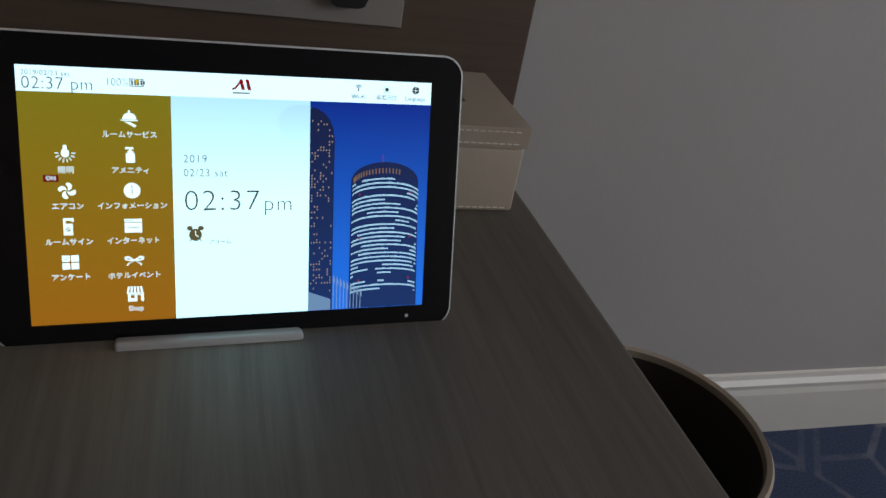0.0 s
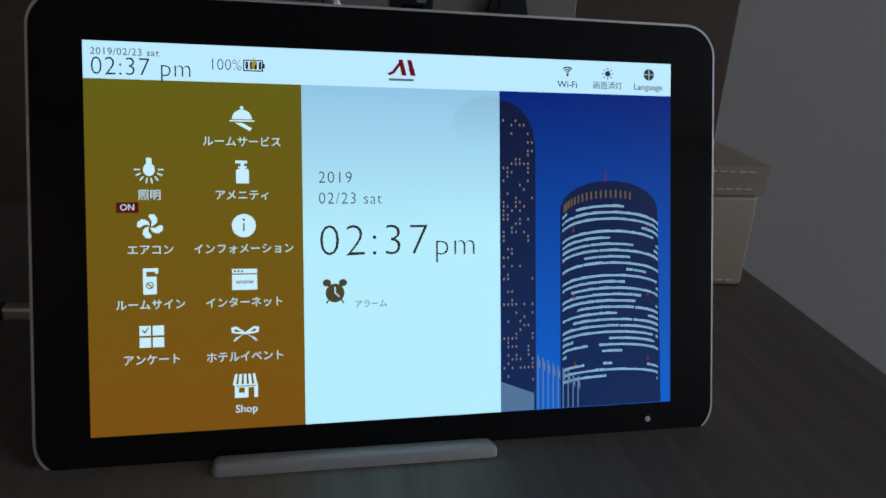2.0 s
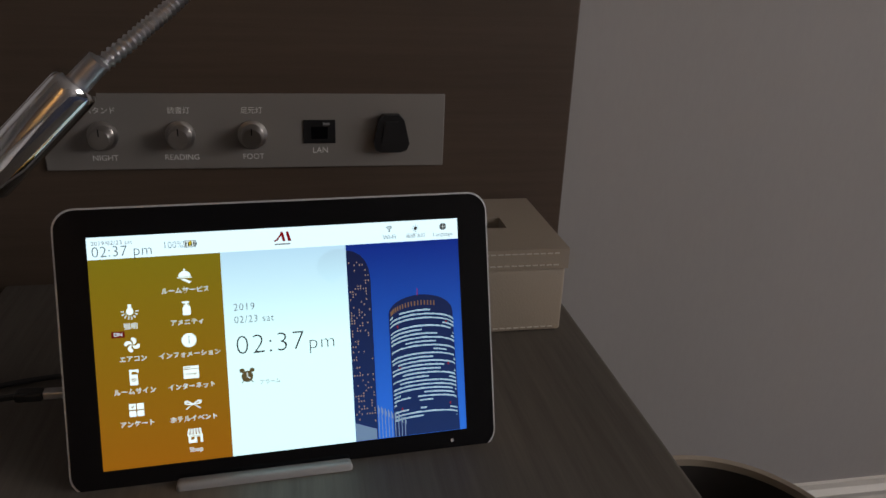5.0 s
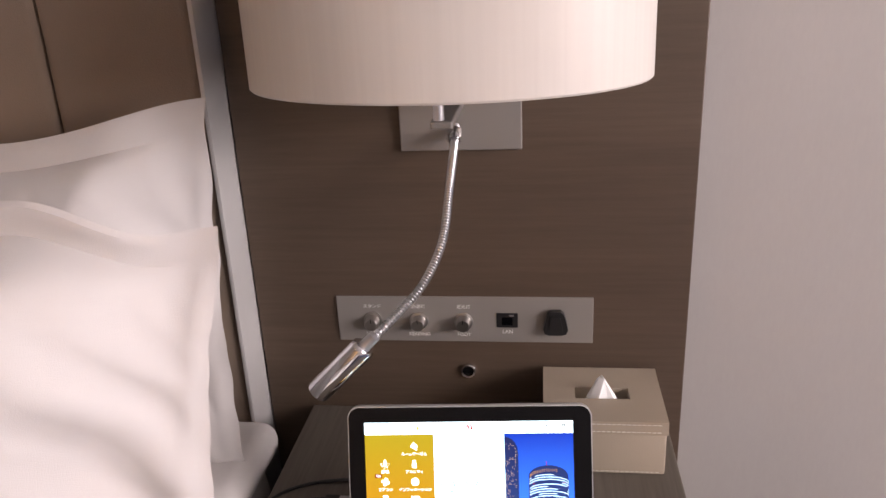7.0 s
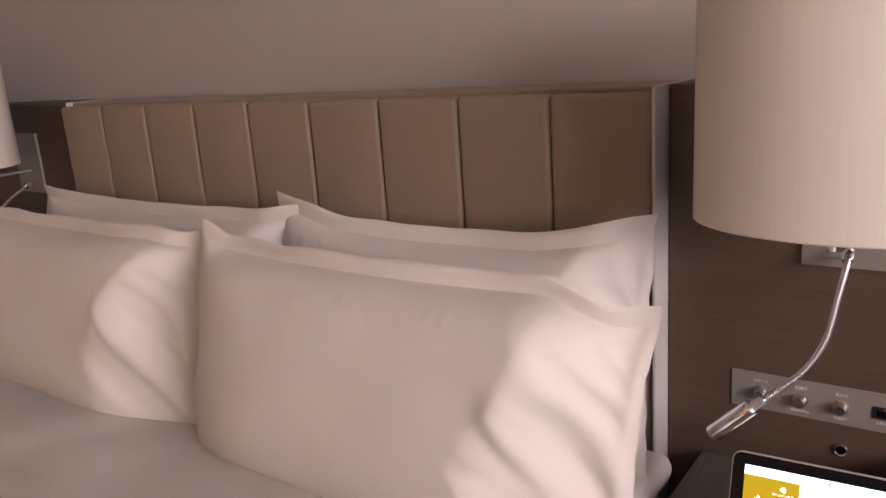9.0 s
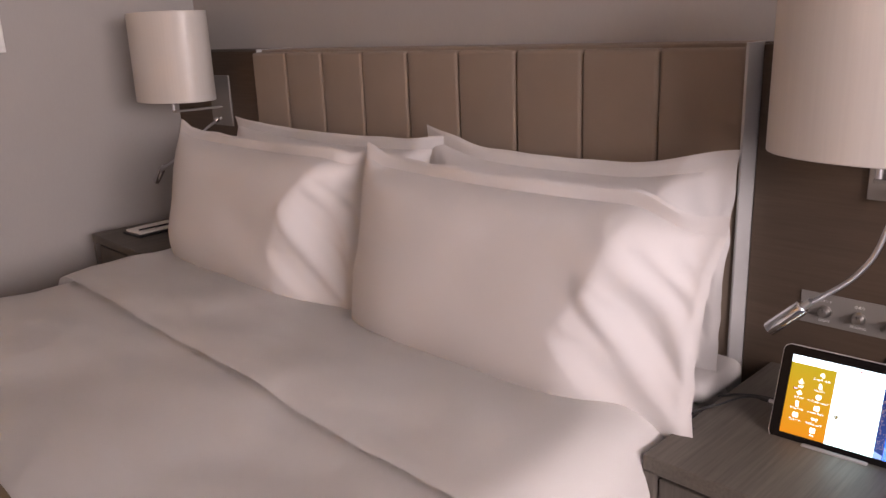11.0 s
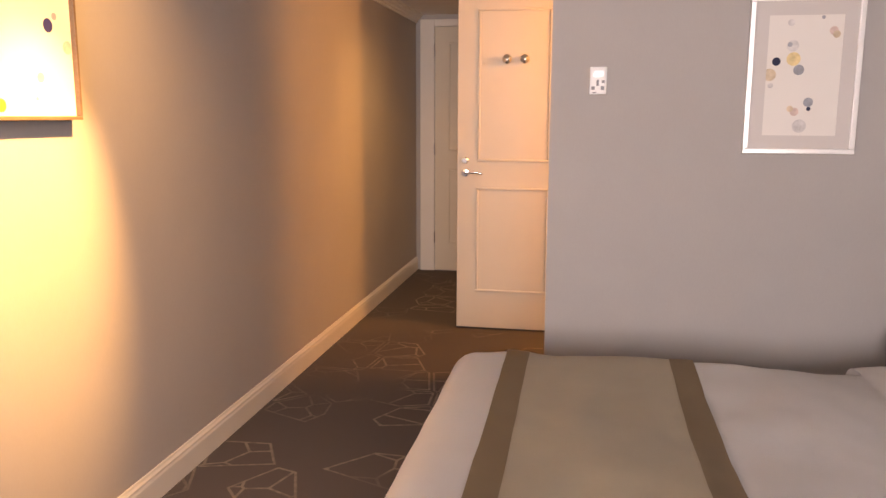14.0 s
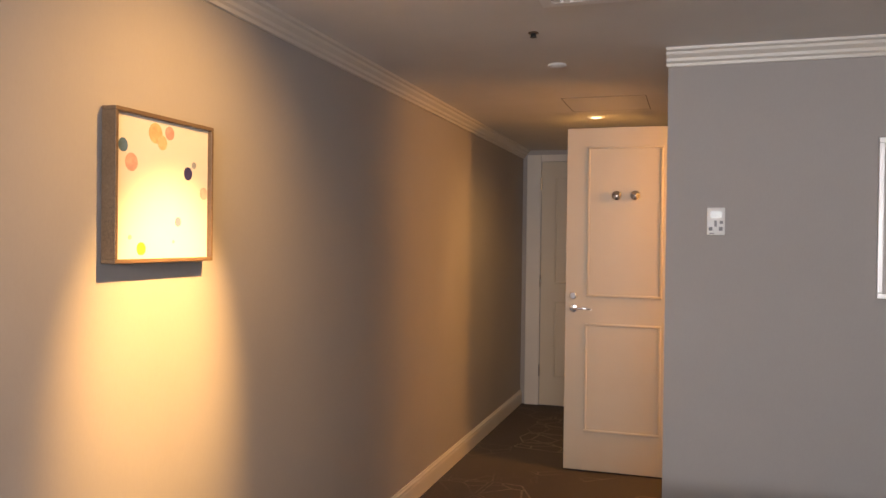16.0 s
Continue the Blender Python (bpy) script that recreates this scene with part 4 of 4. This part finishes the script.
for row in range(62):
    z = 43.0 - row * 1.62
    lit = rnd.random()
    for colm in range(8):
        x = 38.5 + colm * 1.62
        if z < 48 - (x - 37) * 0.6 and rnd.random() < (0.62 if lit > 0.72 else 0.16) * (1 - 0.06 * colm):
            quad(bm, x, x + 0.62, z, z + 0.95, 2)
part("window_pattern", bm, WARMWIN, tablet)
bm = bmesh.new()
for k in range(8):
    quad(bm, 38.2 + 1.8 * k, 38.4 + 1.8 * k, -66.8, 46.0 - 1.6 * k, 1.6)
part("tower_ribs", bm, glow("display tower ribs", (0.008, 0.02, 0.085), None, 3.0), tablet)
shape("tower", [(61.5, -67.0), (61.6, 9.5)] + ring_pts(82.0, 9.5, 20.4, 11.5, 180, 0, 24)[1:-1] + [(102.5, 9.5), (104.0, -67.0)], TOWER, 1)
bm = bmesh.new()
for row in range(28):
    z, bow, a = 4.6 - row * 2.34, 6.2 - 0.13 * row, -0.96
    while a < 0.97:
        run, lit = rnd.uniform(0.10, 0.75), rnd.random() < (0.78 if row not in (0, 3, 8, 24) else 0.3)
        end = min(0.97, a + run)
        while lit and a < end - 0.02:
            nxt = min(end, a + rnd.uniform(0.035, 0.075))
            c0, c1, z0, z1 = 82.6 + 20.4 * math.sin(a * 1.45), 82.6 + 20.4 * math.sin((nxt - 0.008) * 1.45), z + bow * math.cos(a * 1.45), z + bow * math.cos((nxt - 0.008) * 1.45)
            quad(bm, c0, c1, z0, z0 + rnd.uniform(0.7, 1.05), 2, z1 - z0)
            a = nxt
        a = end
part("window_pattern", bm, LITWIN, tablet)
bm = bmesh.new()
for k in range(17):
    a = -1.25 + k * 0.105
    c0, z0 = 82.0 + 20.0 * math.sin(a), 6.0 + 8.4 * math.cos(a)
    quad(bm, c0, c0 + 0.7, z0, z0 + 3.0, 2)
part("crown_pattern", bm, glow("display amber", (0.36, 0.22, 0.10), None, 2.0), tablet)
bm = bmesh.new()
for x, z in ((66.5, 1.0), (97.5, 2.0), (66.8, -25.0), (97.8, -24.5), (67.0, -51.0), (98.0, -50.0)):
    quad(bm, x, x + 0.8, z, z + 1.6, 3)
quad(bm, 80.2, 80.6, 20.6, 25.0, 2)
part("beacon_pattern", bm, glow("display beacon red", (0.40, 0.02, 0.03), None, 2.5), tablet)
shape("low_roof", [(37.5, -67.0), (37.5, -55.6), (50.6, -60.6), (50.6, -67.0)], glow("display low roof", (0.20, 0.36, 0.60), None, 2.6), 3)
bm = bmesh.new()
for k in range(9):
    x, z = 52.0 + 2.05 * k, -46.0 - 1.1 * k
    quad(bm, x, x + 0.45, -67.0, z, 4)
    quad(bm, x + 0.4, x + 1.1, z - 4.0, z - 0.8, 4, -1.6)
part("railing_pattern", bm, glow("display flagpoles", (0.28, 0.44, 0.70), None, 2.4), tablet)

# ---- charging leads ----
lead = thing("charging_cable", (-0.003, 0, TOP - 0.525), "black charging lead plugged into the tablet", "cable", "leads")
part("sheath", tube([(-0.086, -0.246, 0.560), (-0.115, -0.243, 0.5555), (-0.140, -0.246, 0.545), (-0.165, -0.262, 0.531), (-0.184, -0.295, 0.5275), (-0.1865, -0.34, 0.5275), (-0.160, -0.372, 0.5275)], 0.0021, 8), M["rubber"], lead, "", True)
part("plug", box(-0.0818, -0.0672, -0.2495, -0.2425, 0.5575, 0.5625, 0.001), M["steel"], lead, "metal connector")
part("strain_relief", box(-0.0980, -0.0818, -0.2503, -0.2415, 0.5567, 0.5630, 0.0018), M["rubber"], lead)
lead2 = thing("audio_cable", (0, 0, TOP - 0.525), "thin black cable lying behind the tablet", "cable", "leads")
part("sheath", tube([(-0.070, -0.175, 0.530), (-0.100, -0.172, 0.5285), (-0.140, -0.180, 0.5275), (-0.170, -0.200, 0.5275), (-0.189, -0.228, 0.5275)], 0.0020, 8), M["rubber"], lead2, "", True)
part("socket_end", box(-0.072, -0.050, -0.179, -0.171, 0.5255, 0.5345, 0.002), M["rubber"], lead2)

# the display sits a hair low and turned within the bezel
for ob in tablet.children:
    if ob.name not in ("housing", "front_glass"):
        ob.matrix_basis = pose(-0.0007, 0, -0.0012, 0, -0.2, 0) @ ob.matrix_basis


# ---- left nightstand's things ----
tray = thing("notepad_tray", (-2.445, -0.30, TOP - 0.008), "dark memo tray with white notepad and pen", "notepad", rz=6)
part("tray", box(-0.060, 0.060, -0.098, 0.098, 0.0, 0.010, 0.002), M["black"], tray)
part("notepad", box(-0.052, 0.050, -0.088, 0.088, 0.010, 0.018, 0.001), M["paper"], tray, "white paper pad")
part("pen", tube([(0.020, -0.075, 0.0215), (0.030, 0.070, 0.0215)], 0.0035, 10), M["black"], tray, "black pen", True)
phone = thing("telephone", (-2.36, -0.105, TOP - 0.008), "black bedside telephone with coiled lead", "telephone", rz=8)
part("phone_base", box(-0.075, 0.075, -0.085, 0.085, 0.0, 0.035, 0.010, 3), M["black"], phone, "", True)
part("handset", tube([(-0.045, -0.085, 0.052), (-0.045, -0.05, 0.060), (-0.045, 0.05, 0.060), (-0.045, 0.085, 0.052)], 0.017, 14), M["black"], phone, "", True)
for r in range(4):
    for c in range(3):
        part("key", box(0.0 + c * 0.020, 0.014 + c * 0.020, -0.06 + r * 0.022, -0.045 + r * 0.022, 0.034, 0.038, 0.001), M["greybutton"], phone)
part("lead", tube([(-0.045, -0.09, 0.04), (-0.08, -0.12, 0.006), (-0.13, -0.10, 0.004), (-0.15, -0.02, 0.004), (-0.10, 0.09, 0.005)], 0.0035, 8), M["rubber"], phone, "", True)


# ---- framed print beside the bed ----
def framed(name, label, w, h, frame_w, depth, mount, mats, dots, m):
    """A framed picture: local x along the wall, z up, facing -y, back on y = 0."""
    t = thing(name, m, label, "picture")
    fm, mm_, pm = mats
    d = -depth
    for nm, r in (("frame_rail", (-w / 2, w / 2, d, -0.002, h / 2 - frame_w, h / 2)), ("frame_rail", (-w / 2, w / 2, d, -0.002, -h / 2, -h / 2 + frame_w)),
                  ("frame_stile", (-w / 2, -w / 2 + frame_w, d, -0.002, -h / 2 + frame_w, h / 2 - frame_w)), ("frame_stile", (w / 2 - frame_w, w / 2, d, -0.002, -h / 2 + frame_w, h / 2 - frame_w))):
        part(nm, box(*r, 0.002), fm, t)
    iw, ih = w / 2 - frame_w, h / 2 - frame_w
    face = d + 0.010
    if mount:
        mw = mount
        bm = bmesh.new()
        rims = [[bm.verts.new((a * sx, y, b * sz)) for sx, sz in ((-1, -1), (1, -1), (1, 1), (-1, 1))] for a, b, y in ((iw, ih, face + 0.004), (iw, ih, face), (iw - mw, ih - mw, face), (iw - mw, ih - mw, face + 0.004))]
        for ra, rb in zip(rims, rims[1:] + rims[:1]):
            for k in range(4):
                bm.faces.new((ra[k], ra[(k + 1) % 4], rb[(k + 1) % 4], rb[k]))
        part("mount", bm, mm_, t, "pale grey mount")
        iw, ih = iw - mw, ih - mw
    sheet = part("print", box(-iw, iw, face + 0.004, face + 0.007, -ih, ih), pm, t, "off-white abstract print")
    for k, (u, v, r, c) in enumerate(dots):
        part("painted_dot", disc(-iw + 2 * iw * u, ih - 2 * ih * v, r, face + 0.004, 0.0003 + 0.00012 * k), dot_mat(c), sheet)
    return t


BLUEINK, SLATE, TAN, ROSE, OCHRE, MIST = (0.02, 0.025, 0.06), (0.30, 0.31, 0.34), (0.58, 0.47, 0.34), (0.60, 0.46, 0.41), (0.68, 0.54, 0.28), (0.55, 0.53, 0.52)
framed("framed_print", "silver-framed abstract print of soft dots", 0.418, 0.606, 0.020, 0.022, 0.052, (M["silverframe"], M["mat"], M["print"]),
       [(0.30, 0.06, 0.013, MIST), (0.87, 0.13, 0.016, ROSE), (0.91, 0.16, 0.014, TAN), (0.72, 0.02, 0.007, SLATE), (0.34, 0.25, 0.022, MIST), (0.36, 0.36, 0.026, OCHRE), (0.30, 0.24, 0.009, SLATE), (0.13, 0.38, 0.016, BLUEINK),
        (0.44, 0.45, 0.020, SLATE), (0.05, 0.49, 0.024, TAN), (0.07, 0.58, 0.010, MIST), (0.60, 0.72, 0.018, SLATE), (0.61, 0.775, 0.008, BLUEINK), (0.42, 0.80, 0.016, ROSE), (0.36, 0.775, 0.012, TAN), (0.50, 0.92, 0.026, MIST)],
       pose(WEST, -0.840, 1.5105, 0, 0, 90))
framed("canvas_picture", "bronze-framed abstract canvas lit from above", 0.420, 0.398, 0.011, 0.046, 0.0, (M["bronzeframe"], M["mat"], M["print"]),
       [(0.08, 0.22, 0.018, (0.07, 0.14, 0.24)), (0.16, 0.33, 0.024, (0.60, 0.36, 0.30)), (0.40, 0.10, 0.028, (0.60, 0.42, 0.22)), (0.55, 0.08, 0.019, (0.60, 0.30, 0.26)), (0.47, 0.16, 0.020, (0.62, 0.46, 0.26)), (0.76, 0.36, 0.019, (0.025, 0.025, 0.13)), (0.83, 0.29, 0.010, (0.28, 0.30, 0.36)), (0.95, 0.50, 0.018, (0.58, 0.42, 0.38)),
        (0.65, 0.73, 0.013, (0.24, 0.21, 0.36)), (0.26, 0.93, 0.017, (0.75, 0.58, 0.04)), (0.15, 0.85, 0.006, (0.4, 0.4, 0.34)), (0.60, 0.88, 0.004, SLATE)],
       pose(-1.226, SOUTH, 1.5355, 0, 0, 180))

# ---- thermostat ----
th = thing("thermostat", pose(WEST, -1.625, 1.4955, 0, 0, 90), "white wall thermostat with display and buttons", "thermostat")
part("cover", box(-0.034, 0.034, -0.016, -0.0005, -0.055, 0.055, 0.003, 3), M["white"], th, "", True)
part("display", box(-0.021, 0.021, -0.0168, -0.016, 0.014, 0.040, 0.0003), M["lcd"], th, "grey display")
for x, z, w_, h_ in ((-0.002, -0.009, 0.005, 0.012), (0.020, -0.004, 0.006, 0.006), (-0.020, -0.030, 0.007, 0.007), (0.018, -0.030, 0.007, 0.008)):
    part("button", box(x - w_, x + w_, -0.0178, -0.016, z - h_, z + h_, 0.001), M["greybutton"], th)
part("lettering", box(-0.024, -0.006, -0.0164, -0.016, -0.050, -0.046), M["greybutton"], th)


# ---- doors ----
def raised_panel(x0, x1, z0, z1, y, parent):
    """A field inside a raised moulding, on the face y of a door."""
    b = 0.016
    for r in ((x0, x1, y - 0.009, y, z1 - b, z1), (x0, x1, y - 0.009, y, z0, z0 + b), (x0, x0 + b, y - 0.009, y, z0 + b, z1 - b), (x1 - b, x1, y - 0.009, y, z0 + b, z1 - b)):
        part("moulding", box(*r, 0.004, 3), M["door"], parent, "", True)
    part("field", box(x0 + b, x1 - b, y - 0.002, y + 0.001, z0 + b, z1 - b), M["door"], parent)


def lever(parent, x, z, y, flip=1):
    h = part("door_handle", lathe([(0.0, 0.0), (0.026, 0.0), (0.026, 0.004), (0.022, 0.009), (0.010, 0.010), (0.010, 0.045), (0.0, 0.045)], 28), M["chrome"], parent, "chrome lever handle", True, pose(x, y, z, 90))
    part("lever", tube([(0.0, 0.0, 0.042), (flip * 0.02, 0.002, 0.044), (flip * 0.07, 0.004, 0.043), (flip * 0.112, -0.002, 0.040)], 0.007, 10), M["chrome"], h, "", True)


# open bathroom door: local x runs towards its hinges, it faces into the room
dx = -1.765 - -2.457
d1 = thing("door_1", pose(-4.23, -2.457, 0.012, 0, 0, 90), "cream panelled bathroom door standing open", "door", "", "structure")
leaf = part("leaf", box(0, dx, 0.0, 0.040, 0, 2.088, 0.0015), M["door"], d1)
raised_panel(0.125, 0.570, 1.060, 1.975, 0.0, d1)
raised_panel(0.120, 0.570, 0.235, 0.900, 0.0, d1)
lever(d1, 0.050, 0.988, 0.0, 1)
part("lock_cylinder", lathe([(0.0, 0.0), (0.021, 0.0), (0.021, 0.006), (0.017, 0.010), (0.0, 0.010)], 28), M["chrome"], d1, "chrome lock rosette", True, pose(0.048, 0, 1.066, 90))
for x in (0.302, 0.410):
    hk = part("robe_hook", lathe([(0.0, 0.0), (0.012, 0.0), (0.012, 0.012), (0.026, 0.020), (0.030, 0.026), (0.027, 0.034), (0.012, 0.040), (0.0, 0.041)], 36), M["chrome"], d1, "round chrome robe hook", True, pose(x, 0, 1.676, 90))
part("floor_seal", box(0.0, dx, 0.002, 0.038, -0.008, 0.0), M["inside"], d1, "dark strip under the leaf")
frame1 = structure("door_frame", boxes([(-4.275, -4.262, CORNER - 0.012, CORNER + 0.112, 0, 2.125), (-3.433, -3.42, CORNER - 0.012, CORNER + 0.112, 0, 2.125), (-4.262, -3.433, CORNER - 0.012, CORNER + 0.112, 2.112, 2.125)]), M["trim"], "cream painted bathroom door frame", "door frame")

# closed door at the corridor's end
d2 = thing("door_2", pose(END, -2.965, 0.0, 0, 0, 90), "closed cream panelled door ending the corridor", "door", "", "structure")
part("leaf", box(0.004, 0.86, -0.012, -0.0005, 0.006, 2.088, 0.0015), M["door"], d2)
raised_panel(0.12, 0.74, 1.05, 1.96, -0.012, d2)
raised_panel(0.12, 0.74, 0.24, 0.90, -0.012, d2)
lever(d2, 0.80, 1.0, -0.012, -1)
for z in (0.30, 1.07, 1.90):
    part("hinge", lathe([(0.0, -0.05), (0.007, -0.05), (0.007, 0.05), (0.0, 0.05)], 16), M["chrome"], d2, "metal hinge", True, pose(0.0, -0.018, z))
structure("door_frame", boxes([(END + 0.0005, END + 0.022, -3.090, -2.967, 0, 2.150), (END + 0.0005, END + 0.022, -2.100, -1.985, 0, 2.150), (END + 0.0005, END + 0.022, -2.967, -2.100, 2.092, 2.150)], 0.004), M["trim"], "cream painted corridor door frame", "door frame")

# ---- ceiling fittings ----
vent = thing("ceiling_vent", (-1.652, -2.025, CEIL), "white square ceiling air vent", "ceiling vent")
for r in ((-0.325, 0.325, -0.168, -0.130, -0.012, -0.0005), (-0.325, 0.325, 0.130, 0.168, -0.012, -0.0005), (-0.325, -0.285, -0.130, 0.130, -0.012, -0.0005), (0.285, 0.325, -0.130, 0.130, -0.012, -0.0005)):
    part("frame_bar", box(*r, 0.002), M["white"], vent)
for k in range(8):
    part("slat", box(-0.284, 0.284, -0.125 + k * 0.0325, -0.105 + k * 0.0325, -0.010, -0.007), M["white"], vent)
part("backing", box(-0.284, 0.284, -0.129, 0.129, -0.002, -0.0006), M["greybutton"], vent)

smoke = thing("smoke_detector", (-2.866, -2.296, CEIL), "low white smoke detector on the ceiling", "smoke detector")
part("base", lathe([(0.0, -0.0005), (0.040, -0.0005), (0.041, -0.006), (0.038, -0.010), (0.0, -0.010)], 40), M["ceiling"], smoke, "", True)
part("dome", lathe([(0.030, -0.010), (0.028, -0.012), (0.022, -0.015), (0.0, -0.016)], 36), M["ceiling"], smoke, "", True)
spr = thing("sprinkler_head", (-2.312, -2.293, CEIL), "small dark sprinkler head in the ceiling", "sprinkler")
part("ring", lathe([(0.0, -0.0005), (0.019, -0.0005), (0.020, -0.004), (0.0, -0.006)], 28), M["bronzeframe"], spr, "", True)
part("nozzle", lathe([(0.0, -0.004), (0.010, -0.004), (0.010, -0.016), (0.013, -0.017), (0.013, -0.019), (0.0, -0.020)], 20), M["black"], spr, "", True)
hatch = thing("access_hatch", (-3.915, -2.188, CEIL), "flush ceiling access hatch with dark joints", "access hatch")
for r in ((-0.226, 0.226, -0.226, -0.223), (-0.226, 0.226, 0.223, 0.226), (-0.226, -0.223, -0.223, 0.223), (0.223, 0.226, -0.223, 0.223)):
    part("joint", box(*r, -0.0012, -0.0003), M["inside"], hatch)
part("panel", box(-0.221, 0.221, -0.221, 0.221, -0.0015, -0.0003), M["ceiling"], hatch)

BULB = glow("warm lamp glow", (1.0, 0.72, 0.40), None, 14)
for nm, x, y in (("recessed_downlight", -4.385, -2.305), ("recessed_spotlight", -1.235, -2.33)):
    dl = thing(nm, (x, y, CEIL), "lit warm recessed ceiling downlight with white ring", "downlight", "ceiling lights")
    part("trim_ring", lathe([(0.036, -0.0005), (0.052, -0.0005), (0.051, -0.005), (0.040, -0.007), (0.036, -0.004)], 40), M["white"], dl, "", True)
    part("lamp_face", lathe([(0.0, -0.0012), (0.035, -0.0012), (0.0, -0.0016)], 32), BULB, dl, "glowing lamp face", True)
